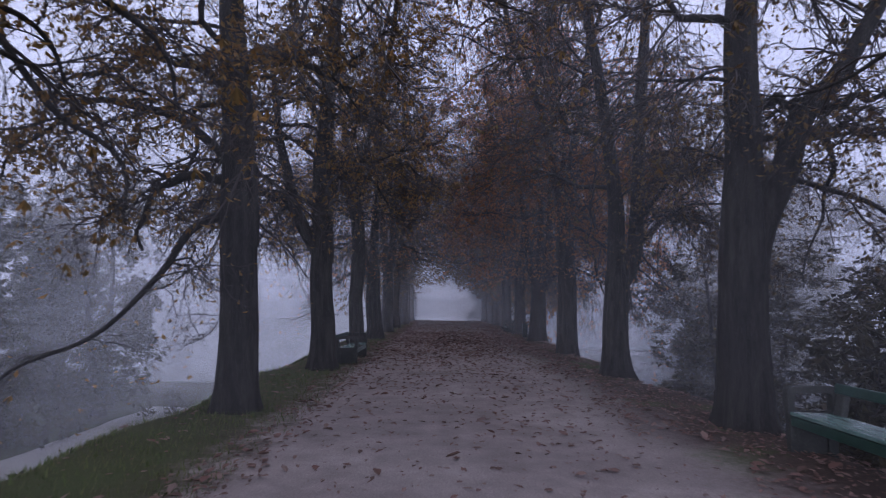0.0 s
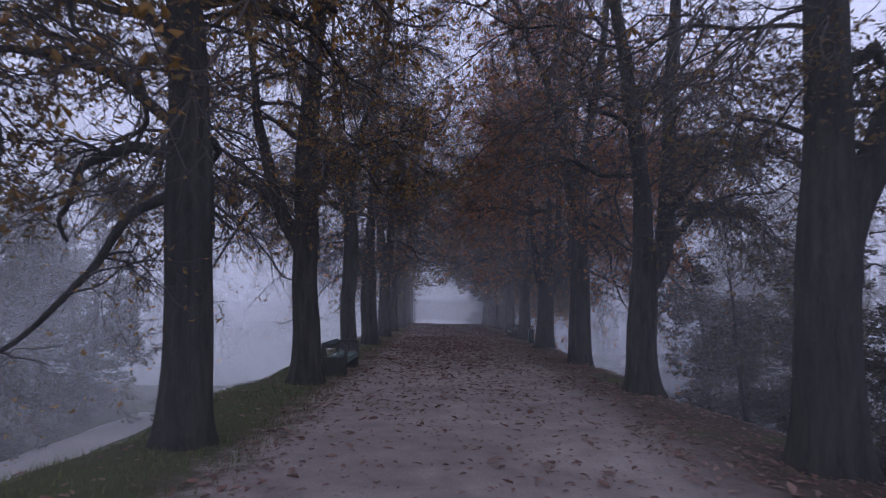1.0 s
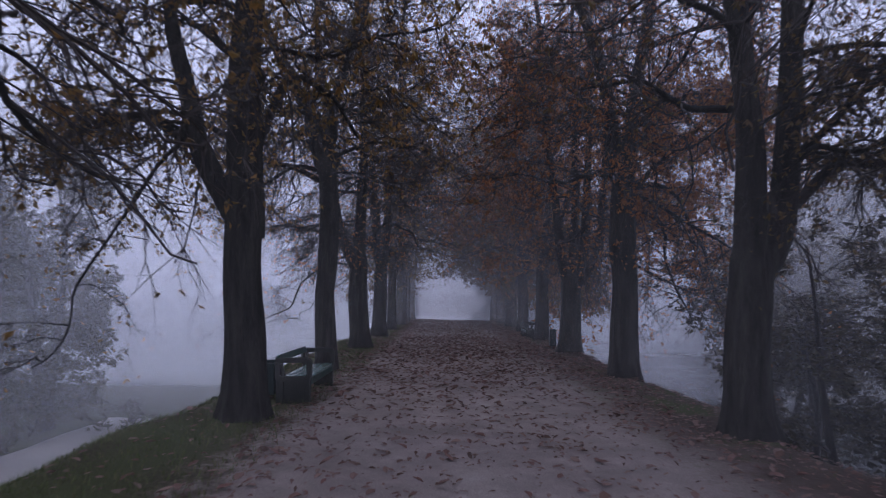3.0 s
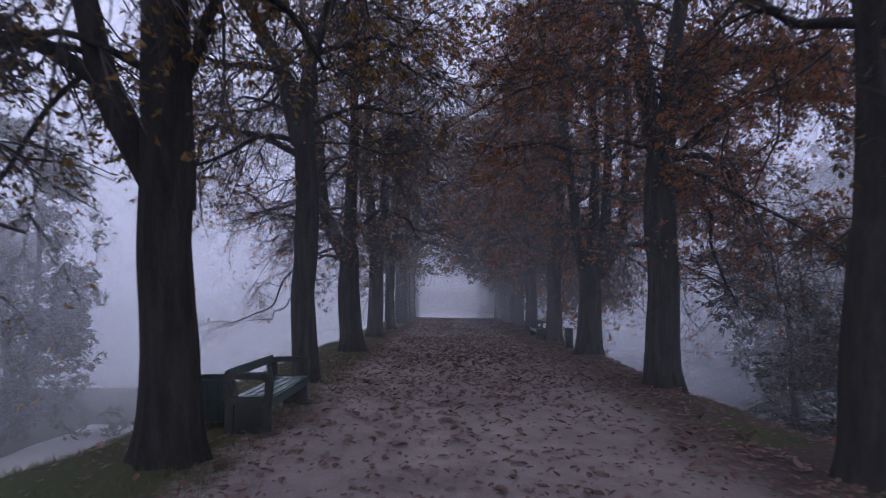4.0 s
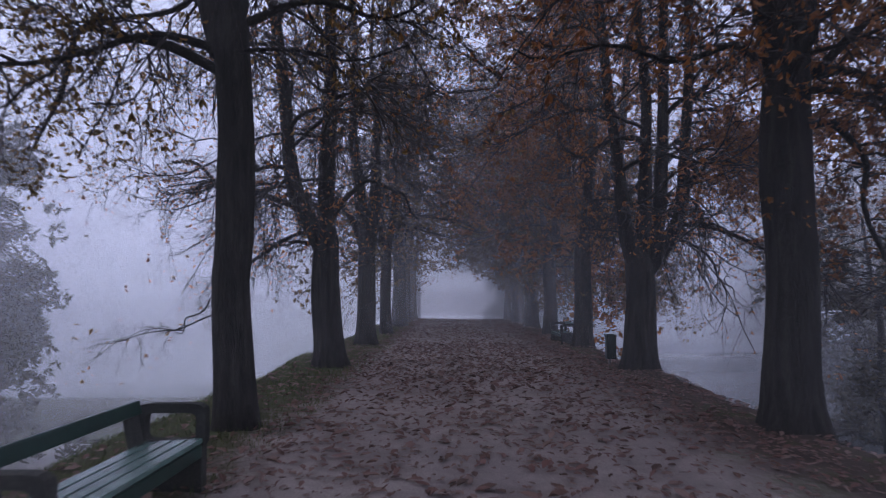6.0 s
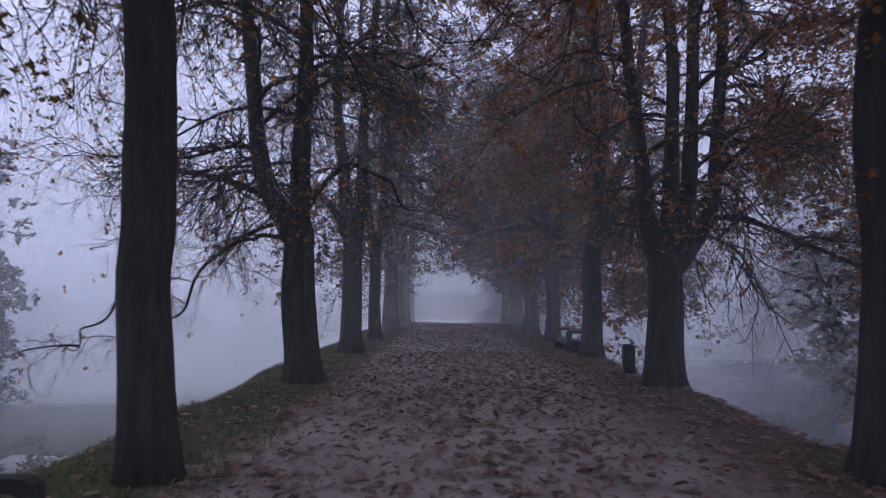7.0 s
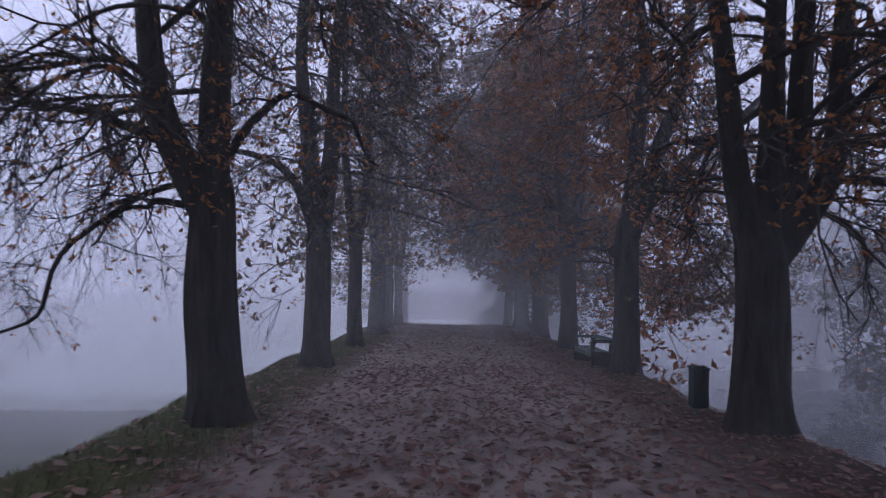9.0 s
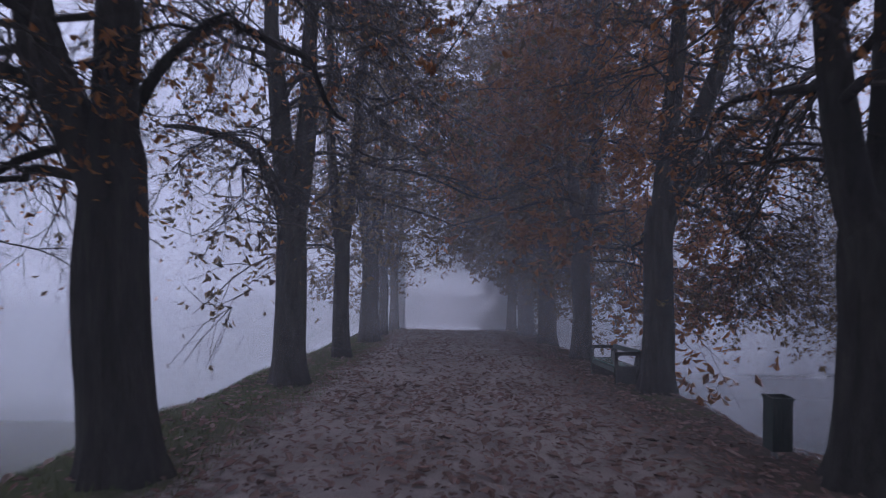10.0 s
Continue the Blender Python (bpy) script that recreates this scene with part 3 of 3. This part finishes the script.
chestnut(-2.34, 18.05, 14, 0.21, 4.3, [[(-0.3, 4.94), (-0.46, 5.4)], [(0.09, 4.94), (0.15, 5.4)]],
         [(0.06, [(-0.05, 3.75), (-0.55, 4.0), (-1.09, 4.14), (-1.43, 4.21), (-1.71, 3.94), (-1.92, 3.4), (-2.13, 2.93)], 1.6),
          (0.013, [(-0.1, 1.45), (-0.3, 1.3), (-0.52, 1.07), (-0.8, 1.0)], 0.3)],
         lean=(-0.06, 0), kink=(1.75, 0.07), leaf=LEAF_OLIVE, twigs=1.3, leaves=1.1, boughs=1.25, label="slender horse chestnut with a crooked trunk, half bare", start=2.8)
chestnut(-2.41, 23.75, 15, 0.29, 2.6, [[(-0.55, 3.25), (-0.72, 4.08), (-0.84, 5.72)], [(-0.02, 3.26), (0.07, 4.9), (0.11, 5.72)]],
         [(0.04, [(-0.2, 2.7), (-0.95, 2.46), (-1.59, 1.92), (-2.02, 1.25), (-2.52, 0.89), (-3.09, 0.78)]),
          (0.07, [(-0.3, 2.95), (-0.59, 3.13), (-1.3, 3.38), (-2.15, 3.62), (-2.64, 4.01), (-3.07, 4.11)], 1.3),
          (0.05, [(-0.1, 2.45), (-0.48, 2.43), (-0.9, 2.4), (-1.4, 2.0)]),
          (0.055, [(0.1, 2.9), (0.5, 3.45), (1.0, 3.6), (1.5, 3.3), (1.8, 2.9)])],
         lean=(-0.06, 0), leaf=LEAF_RUST, twigs=1.8, leaves=0.45, boughs=1.5, label="horse chestnut forked in two above a stout trunk", start=2.9)
chestnut(-2.39, 29.3, 16, 0.27, 2.7, [[(-0.18, 4.77), (-0.31, 6.08)], [(0.3, 4.33), (0.35, 6.08)]],
         [(0.12, [(-0.05, 2.7), (-0.36, 3.54), (-0.75, 3.98), (-1.54, 4.29), (-2.1, 4.3)])],
         lean=(0.03, 0), leaf=LEAF_BROWN, twigs=1.6, leaves=0.7, boughs=1.4, label=BARE, start=2.7)
# the row above the pond
chestnut(3.95, 2.4, 20, 0.33, 3.0, [[(0.1, 4.5)]], leaf=LEAF_BROWN, leaves=0.6, label=BARE, start=3.6)
chestnut(3.65, 7.55, 21, 0.3, 2.1, [[(-0.01, 3.2), (-0.02, 5.2)]],
         [(0.2, [(0.06, 1.6), (0.2, 2.4), (0.46, 3.04), (0.68, 3.7), (1.1, 4.16), (1.48, 4.78), (1.75, 5.3), (2.0, 6.5)]),
          (0.08, [(0.1, 3.8), (0.44, 3.93), (0.7, 3.75)]),
          (0.06, [(0.95, 3.8), (1.38, 3.95), (1.9, 4.0)]),
          (0.07, [(0.75, 3.55), (1.27, 3.57), (2.0, 3.45)]),
          (0.04, [(0.92, 3.64), (1.06, 3.11), (0.96, 2.7), (0.79, 1.73)])],
         leaf=LEAF_BROWN, twigs=1.3, leaves=0.75, boughs=1.8, label="stout horse chestnut with a great side limb", start=3.0)
chestnut(3.6, 12.8, 22, 0.275, 2.1, [[(0.0, 3.23), (-0.11, 4.33), (-0.25, 5.43)], [(0.36, 2.49), (0.44, 3.96), (0.49, 5.42)]],
         [(0.07, [(0.4, 2.6), (0.9, 3.1), (1.5, 3.2), (2.2, 2.9), (2.9, 2.3)], 4),
          (0.06, [(0.44, 3.6), (1.1, 4.2), (1.9, 4.45), (2.8, 4.2)], 4),
          (0.05, [(0.42, 0.0, 3.2), (0.9, -0.8, 3.9), (1.5, -1.4, 4.1), (2.2, -1.8, 3.7)], 4)],
         leaf=LEAF_BROWN, twigs=1.4, leaves=0.65, boughs=1.3, label="horse chestnut parted into two tall stems", start=2.5)
chestnut(3.75, 18.35, 23, 0.285, 4.0, [[(-0.3, 4.87), (-0.39, 5.65)], [(0.09, 4.87), (0.13, 5.66)]],
         [(0.08, [(0.1, 4.7), (0.92, 5.34), (2.17, 5.51), (3.0, 5.4)], 2.2),
          (0.06, [(0.15, 3.85), (0.73, 3.89), (1.14, 3.51), (1.42, 3.01), (1.61, 2.45)], 2.4), (0.05, [(0.1, 0.0, 3.8), (0.7, -0.9, 4.5), (1.5, -1.5, 4.6), (2.3, -1.9, 4.2)], 2.4), (0.05, [(0.1, 5.0), (0.9, 5.6), (1.8, 5.8), (2.8, 5.5)], 3), (0.05, [(0.1, 3.3), (0.45, 3.32), (0.75, 3.0), (0.8, 2.5), (1.0, 2.0), (1.05, 1.6), (1.35, 1.2)], 3)],
         lean=(-0.07, 0), leaf=LEAF_RUST, leaves=1.75, twigs=1.4, boughs=1.5, label=RUSTY, start=2.6)
chestnut(3.73, 23.9, 24, 0.31, 2.1, [[(-0.27, 2.8), (-0.4, 4.0), (-0.6, 5.6)], [(0.1, 2.9), (0.14, 4.3), (0.15, 5.6)], [(0.36, 2.8), (0.46, 4.2), (0.5, 5.6)], [(0.6, 2.55), (0.84, 3.2), (0.93, 4.6), (1.0, 5.7)]],
         [(0.07, [(0.9, 4.17), (1.68, 4.45), (2.64, 3.97), (3.32, 3.39)], 4), (0.06, [(1.0, 5.2), (1.8, 6.0), (2.8, 6.2), (3.8, 5.9)], 4),
          (0.05, [(0.8, 0.0, 3.5), (1.4, -0.8, 4.2), (2.2, -1.3, 4.6), (3.2, -1.5, 4.5)], 4)],
         leaf=LEAF_RUST, leaves=1.75, twigs=1.2, boughs=1.15, label="rust-leaved horse chestnut fanning into four stems", start=2.4)
chestnut(3.7, 29.1, 25, 0.255, 2.9, [[(0.22, 4.51), (0.35, 6.32)], [(0.58, 4.24), (1.03, 5.41), (1.17, 6.31)]],
         [(0.14, [(0.0, 2.8), (1.12, 4.06), (1.84, 4.69), (2.47, 5.23), (3.2, 5.9)]),
          (0.08, [(1.05, 4.0), (2.02, 3.79), (2.56, 3.61), (3.1, 3.2)]),
          (0.06, [(1.0, 3.9), (1.3, 2.8), (1.75, 2.25), (2.11, 1.62)], 2.5),
          (0.045, [(0.1, 2.9), (0.6, 3.1), (1.2, 2.7), (1.7, 2.0), (1.9, 1.4)], 3.5)],
         lean=(0.06, 0), leaf=LEAF_BROWN, twigs=1.3, leaves=1.25, boughs=1.2, label="broad brown-leaved horse chestnut hanging low over the bank", start=2.0, leaf_from=-2.0)
# farther trees of both rows
for k, (tx, ty, r, kind) in enumerate([(-2.32, 34.3, 0.21, LEAF_BROWN), (-2.25, 39.8, 0.32, LEAF_BROWN), (-2.2, 44.0, 0.2, LEAF_BROWN), (-2.1, 48.3, 0.22, LEAF_OLIVE),
                                       (3.75, 35.0, 0.26, LEAF_RUST), (3.85, 41.0, 0.33, LEAF_BROWN), (3.8, 46.2, 0.34, LEAF_BROWN), (3.6, 50.0, 0.24, LEAF_BROWN),
                                       (-2.1, 53.2, 0.24, LEAF_BROWN), (3.6, 55.4, 0.28, LEAF_BROWN)]):
    chestnut(tx, ty, 40 + k, r, 2.9, [[(-0.2, 4.4), (-0.3, 6.0)], [(0.3, 4.4), (0.4, 6.0)]], leaf=kind, leaves=1.0 if tx < 0 else 3.6, near=False,
             label="horse chestnut half lost in the fog", start=2.3 if tx < 0 else 1.3, height=14.0, spread=5.0, clearance=2.35, twig_levels=1, boughs=1.3 if tx < 0 else 2.1, leaf_size=0.155)

# trees of the low ground and of the wooded shore, dim in the fog
LOW_FORK = [[(-0.5, 3.4), (-0.7, 5.0)], [(0.5, 3.4), (0.6, 5.0)]]
low_kinds = {}
for k, (kind, tx, ty) in enumerate([("tall", -16, 12), ("tall", -18, 20), ("broad", -21, 28), ("tall", -19.5, 36.4), ("broad", -25.5, 42.5), ("broad", -13, 3), ("low", -36, 62), ("low", 6.5, 58.0), ("tall", -17, 7), ("tall", -19.5, 15.5), ("tall", -16, 0),
                                    ("broad", 25, 46), ("tall", 23, 42), ("broad", 27, 49), ("tall", 22, 54), ("low", 18.5, 37), ("broad", 33, 44)]):
    if kind in low_kinds:
        copy_thing(low_kinds[kind], pose(tx, ty, float(ground_height(tx, ty)), 0, 0, 83 * k))
        continue
    low_kinds[kind] = chestnut(tx, ty, 60 + k, 0.38, 1.6, LOW_FORK, leaf=LEAF_DULL, leaves=4.0, near=False,
                               height={"tall": 16.5, "broad": 13.5, "low": 9.5}[kind], twig_levels=1, boughs=1.4, label={"tall": "tall full-leaved tree on the low ground, dim in the fog",
                               "broad": "broad dull-green tree on the low ground, dim in the fog", "low": "low leafy tree in the distance, nearly lost in fog"}[kind],
                               group="trees of the low ground", start=0.8, spread=4.8, leaf_size=0.23)
shore = []
for k in range(8):
    tx, ty = 9.8 + 0.9 * math.sin(k * 2.1) + 0.12 * k, 1.0 + 3.7 * k
    if k < 2:
        shore.append(chestnut(tx, ty, 90 + k, 0.24, 0.9, [[(-0.4, 2.4), (-0.6, 4.0)], [(0.5, 2.4), (0.6, 4.0)]], leaf=LEAF_SHORE, leaves=3.6, near=False, height=10.5 + k,
                              label="leafy tree of the dark wooded shore below the embankment", group="trees of the wooded shore", start=0.4, spread=3.9, leaf_size=0.16, twig_levels=1))
    else:
        tall = 1.0 if k < 4 else 0.74
        copy_thing(shore[k % 2], pose(tx, ty, float(ground_height(tx, ty)), 0, 0, 70 * k) @ Matrix.Diagonal((1, 1, tall, 1)))
for k in range(6):
    tx, ty = 14.2 + 0.8 * math.sin(k * 1.7), 1.5 + 3.4 * k
    copy_thing(shore[k % 2], pose(tx, ty, float(ground_height(tx, ty)), 0, 0, 50 + 95 * k) @ Matrix.Diagonal((1, 1, 0.95 if k < 4 else 0.7, 1)))


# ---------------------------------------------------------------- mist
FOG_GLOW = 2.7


def mist_sheet(y, material, clearing=False, low=-16.0, high=28.0):
    """A standing sheet in place of a layer of fog across the avenue; a clearing leaves the walker's way open."""
    for xs in ((np.array([-90, -60, -40, -25, -16, -11, -8, -6, -5, -4.2, -3.6, -3, -2.4, -1.8, -1.2, -0.45]), np.array([0.55, 1.2, 1.8, 2.4, 3, 3.6, 4.0, 4.4, 5, 6, 8, 11, 16, 25, 40, 60, 90]))
               if clearing else (np.array([-90, -60, -40, -25, -16, -11, -8, -6, -5, -4.2, -3.6, -3, -2, -1, 0, 1, 2, 3, 3.6, 4.0, 4.4, 5, 6, 8, 11, 16, 25, 40, 60, 90]),)):
        bend = y + 0.25 * np.sin(xs * 0.5 + y)
        foot = np.maximum(ground_height(xs, bend), np.where(xs > 5.5, -7.0, -99))
        rise = np.concatenate([np.linspace(0, 4, 7), [7, 12, 20, high + 16]])
        X, Z = np.tile(xs, len(rise)), (foot[None] - 0.02 + rise[:, None]).ravel()
        verts = np.stack([X, np.tile(bend, len(rise)), Z], -1)
        w, h = len(xs), len(rise)
        i, j = np.meshgrid(np.arange(w - 1), np.arange(h - 1))
        a = (j * w + i).ravel()
        bank = mesh_object("mist", verts, np.stack([a, a + 1, a + w + 1, a + w], -1), material, smooth=True)
        bank.data.attributes.new("above_ground", "FLOAT", "POINT").data.foreach_set("value", np.repeat(rise, w).astype(np.float32))
        tagged(bank, "thin see-through sheet standing in for bluish morning fog", "fog", group="banks of fog", kind="stuff")


# haze is put into these sheets, denser the farther along the avenue
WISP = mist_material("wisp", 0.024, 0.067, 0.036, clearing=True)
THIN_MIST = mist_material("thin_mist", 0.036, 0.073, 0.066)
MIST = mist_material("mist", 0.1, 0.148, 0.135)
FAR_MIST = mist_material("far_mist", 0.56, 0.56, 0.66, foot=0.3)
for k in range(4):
    mist_sheet(5.3 + 4.0 * k, WISP, clearing=True)
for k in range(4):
    mist_sheet(20.8 + 3.4 * k, THIN_MIST)
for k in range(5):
    mist_sheet(34.8 + 3.2 * k, MIST)
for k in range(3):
    mist_sheet(52.5 + 7.0 * k, FAR_MIST)


def fog_backdrop():
    """A glowing ring in the colour of bright fog closes the view all round, far behind everything."""
    mat = bpy.data.materials.new("fog_coloured_glow")
    mat.use_nodes = True
    n, l = mat.node_tree.nodes, mat.node_tree.links
    n.clear()
    # added ring emits the fog's brightness and lights the scene, more so higher up
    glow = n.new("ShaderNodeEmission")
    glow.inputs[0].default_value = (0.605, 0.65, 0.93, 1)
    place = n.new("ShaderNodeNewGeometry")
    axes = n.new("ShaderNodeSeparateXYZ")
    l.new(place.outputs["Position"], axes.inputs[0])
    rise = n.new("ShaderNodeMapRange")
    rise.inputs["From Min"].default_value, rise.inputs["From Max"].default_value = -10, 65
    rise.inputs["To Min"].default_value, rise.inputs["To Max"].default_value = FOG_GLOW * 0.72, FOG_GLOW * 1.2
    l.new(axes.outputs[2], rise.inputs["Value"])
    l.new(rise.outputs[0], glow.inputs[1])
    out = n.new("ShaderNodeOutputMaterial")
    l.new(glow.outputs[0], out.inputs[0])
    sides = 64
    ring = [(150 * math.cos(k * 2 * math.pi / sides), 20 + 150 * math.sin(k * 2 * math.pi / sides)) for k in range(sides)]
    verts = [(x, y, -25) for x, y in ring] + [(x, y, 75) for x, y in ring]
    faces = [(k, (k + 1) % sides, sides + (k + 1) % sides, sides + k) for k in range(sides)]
    tagged(mesh_object("backdrop", verts, faces, mat), "glowing backdrop ring in the bluish colour of distant fog", "fog", kind="structure")


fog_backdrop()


# ---------------------------------------------------------------- benches and bins
def loop_frame(depth, height, thick, width, corner=4.0):
    """A closed cast loop with rounded corners and a rounded opening, standing in the x-z plane, centred on y."""
    n = 40
    bm = bmesh.new()
    rows = []
    for side in (-0.5, 0.5):
        outer, inner = [], []
        for k in range(n):
            a = 2 * math.pi * (k + 0.5) / n
            c, s = math.cos(a), math.sin(a)
            rad = (abs(c) ** corner + abs(s) ** corner) ** (-1 / corner)
            outer.append(bm.verts.new((c * rad * depth / 2, side * width, s * rad * height / 2)))
            inner.append(bm.verts.new((c * rad * (depth / 2 - thick), side * width, s * rad * (height / 2 - thick))))
        rows.append((outer, inner))
    (o1, i1), (o2, i2) = rows
    for k in range(n):
        j = (k + 1) % n
        bm.faces.new((o1[k], o1[j], i1[j], i1[k]))
        bm.faces.new((o2[j], o2[k], i2[k], i2[j]))
        bm.faces.new((o1[j], o1[k], o2[k], o2[j]))
        bm.faces.new((i1[k], i1[j], i2[j], i2[k]))
    bmesh.ops.recalc_face_normals(bm, faces=bm.faces[:])
    rims = [e for e in bm.edges if abs(e.verts[0].co.y - e.verts[1].co.y) < 1e-6 and len({v.co.y for v in e.verts}) == 1]
    return bm


def park_bench(x, y, facing, length=1.8, label=""):
    """Front edge at x, middle at y; facing +1 looks along +x."""
    bench = tagged(new("bench"), label, "bench", group="benches along the avenue")
    zs = float(ground_height(x - facing * 0.25, y))
    bench.matrix_world = pose(x, y, zs, -math.degrees(math.atan(SLOPE)), 0, 0 if facing > 0 else 180) if facing > 0 else pose(x, y, zs, math.degrees(math.atan(SLOPE)), 0, 180)
    half = length / 2
    for end in (-half, half):
        bm = loop_frame(0.5, 0.32, 0.065, 0.09, 7.0)
        bmesh.ops.translate(bm, verts=bm.verts, vec=(-0.25, end, 0.46))
        frame_part = part("end_frame", bm, CONCRETE, bench, "dark cast concrete end with a rounded opening")
        part("leg", block((0.085, 0.085, 0.42), (-0.055, end, 0.12), 0.012), CONCRETE, bench, "pale worn concrete leg")
        part("leg", block((0.1, 0.085, 0.42), (-0.43, end, 0.12), 0.012), CONCRETE, bench)
        part("end_panel", block((0.29, 0.05, 0.36), (-0.238, end, 0.125), 0.01), CONCRETE, bench, "dark mossy concrete slab below the opening")
    for k in range(4):
        part("seat_slat", block((0.09, length + 0.12 - 0.2, 0.035), (-0.06 - k * 0.108, 0, 0.36 - 0.006 * k), 0.008), PALE_GREEN, bench, "damp pale green seat plank")
    part("front_rail", block((0.04, length - 0.1, 0.09), (-0.035, 0, 0.29), 0.008), GREEN_PAINT, bench)
    for at in (-half + 0.14, half - 0.14):
        bm = block((0.07, 0.13, 0.34), (-0.47, at, 0.47), 0.02, (0, -12, 0))
        part("back_bracket", bm, CONCRETE, bench)
    part("backrest", block((0.045, length - 0.1, 0.1), (-0.475, 0, 0.6), 0.014, (0, -12, 0)), GREEN_PAINT, bench, "dark green painted backrest plank")
    return bench


park_bench(-1.8, 14.95, 1, label="low green plank bench with dark concrete ends, on the turf")
park_bench(3.4, 5.25, -1, label="green plank bench with one pale leg, at the path's edge")
park_bench(3.25, 30.9, -1, label="low plank bench between two trees, dim in the fog")


def litter_bin(x, y, low, height, width, deep, label):
    """A sheet-metal box on a post, open at the top under a folded rim."""
    bin_ob = tagged(new("litter_bin"), label, "bin", group="litter bins")
    bin_ob.location = (x, y, float(ground_height(x, y)))
    bm = bmesh.new()
    bmesh.ops.create_cube(bm, size=1.0, matrix=pose(0, 0, low + height / 2) @ Matrix.Diagonal((width, deep, height, 1)))
    top = [f for f in bm.faces if f.normal.z > 0.9]
    bmesh.ops.delete(bm, geom=top, context="FACES_ONLY")
    bmesh.ops.solidify(bm, geom=bm.faces[:], thickness=0.008)
    part("body", bm, BIN_PAINT, bin_ob)
    rim = bmesh.new()
    for sx, sy, ax, ay in ((width + 0.03, 0.02, 0, deep / 2), (width + 0.03, 0.02, 0, -deep / 2), (0.02, deep - 0.02, width / 2, 0), (0.02, deep - 0.02, -width / 2, 0)):
        bmesh.ops.create_cube(rim, size=1.0, matrix=pose(ax, ay, low + height - 0.01) @ Matrix.Diagonal((sx, sy, 0.03, 1)))
    part("rim", rim, BIN_PAINT, bin_ob)
    for k in (-1, 0, 1):
        part("rib", block((0.012, 0.01, height - 0.05), (k * width / 3.2, -deep / 2 - 0.006, low + height / 2), 0.003), BIN_PAINT, bin_ob)
    post = bmesh.new()
    bmesh.ops.create_cone(post, cap_ends=True, segments=14, radius1=0.028, radius2=0.028, depth=low + 0.45, matrix=pose(0, deep * 0.3, (low + 0.05) / 2 - 0.1))
    part("post", post, STEEL, bin_ob)
    return bin_ob


litter_bin(-2.55, 14.45, 0.08, 0.44, 0.34, 0.3, "dark green metal litter bin behind the bench")
litter_bin(3.36, 24.7, 0.1, 0.5, 0.19, 0.18, "dark green metal litter bin on a post at the bank")


# ---------------------------------------------------------------- fallen leaves and grass
def fallen_leaves(count):
    rng = np.random.default_rng(5)
    y = rng.uniform(-3, 50, count * 4)
    x = rng.uniform(-3.3, 5.0, count * 4)
    patch = 0.5 + 0.5 * np.sin(x * 1.9 + np.sin(y * 0.8)) * np.sin(y * 1.1 + x)
    dens = np.clip(0.22 + (y - 6) / 18, 0.22, 1.25) * np.where(x < -2.0, 0.45, 1) * (0.45 + 0.55 * patch) * np.where(y > 30, 0.5, 1)
    dens = np.maximum(dens, (x > 2.45 + 0.35 * np.sin(y * 1.3)) * 1.3 + ((x < -1.4) & (x > -2.0)) * 0.7)
    ok = rng.uniform(0, 1, len(x)) < dens
    x, y = x[ok][:count], y[ok][:count]
    n = len(x)
    a = rng.uniform(0, 2 * np.pi, n)
    s = np.clip(np.where(x > 3.2, 0.75, 1.0) * rng.lognormal(-2.9, 0.42, n) * (1 + 0.3 * np.clip((y - 12) / 8, 0, 1)), 0.02, 0.15)
    on_road = (x > -1.95) & (x < 3.4)
    z = ground_height(x, y) + np.where(on_road, 0.024, 0.012)
    c, d = np.cos(a), np.sin(a)
    curl = rng.uniform(0.02, 0.22, n)
    tilt = rng.normal(0, 0.18, n)
    verts = []
    slim = rng.uniform(0.6, 1.25, n)
    for u, v, h in ((-0.5, 0.02, 0.05), (-0.25, 0.26, 0.9), (0.14, 0.3, 1.0), (0.5, 0.05, 0.5), (0.1, -0.27, 0.7), (-0.28, -0.2, 1.0), (0.0, 0.0, 0.1)):
        v = v * slim * rng.uniform(0.7, 1.3, n)
        verts.append(np.stack([x + s * (c * u - d * v), y + s * (d * u + c * v), z + s * curl * h + s * np.abs(tilt) * (u + 0.5)], -1))
    verts = np.stack(verts, 1).reshape(-1, 3)
    k = np.arange(n)[:, None] * 7
    faces = np.concatenate([k + [6, m, (m + 1) % 6] for m in range(6)])
    tagged(mesh_object("fallen_leaves", verts, faces, LITTER), "brown and reddish fallen chestnut leaves on the path", "leaves", kind="stuff")


def grass(count):
    rng = np.random.default_rng(6)
    y = rng.uniform(0, 42, count)
    left = rng.uniform(0, 1, count) < 0.75
    x = np.where(left, rng.uniform(-4.6, -1.62, count), rng.uniform(3.25, 5.2, count))
    patch = 0.5 + 0.5 * np.sin(x * 2.7 + y * 0.6) * np.sin(y * 1.9 - x)
    ok = rng.uniform(0, 1, count) < np.where(left, 0.4 + 0.6 * patch, 0.05 * patch)
    x, y, left = x[ok], y[ok], left[ok]
    n = len(x)
    a = rng.uniform(0, 2 * np.pi, n)
    hgt = rng.uniform(0.03, 0.09, n)
    w = rng.uniform(0.003, 0.006, n)
    z = ground_height(x, y) - 0.005
    lean = rng.uniform(0.2, 0.9, n) * hgt
    p0 = np.stack([x - np.sin(a) * w, y + np.cos(a) * w, z], -1)
    p1 = np.stack([x + np.sin(a) * w, y - np.cos(a) * w, z], -1)
    p2 = np.stack([x + np.cos(a) * lean, y + np.sin(a) * lean, z + hgt], -1)
    verts = np.stack([p0, p1, p2], 1).reshape(-1, 3)
    tagged(mesh_object("grass", verts, np.arange(n * 3).reshape(-1, 3), GRASS), "short green grass along the verge", "grass", kind="stuff")


fallen_leaves(44000)
grass(90000)
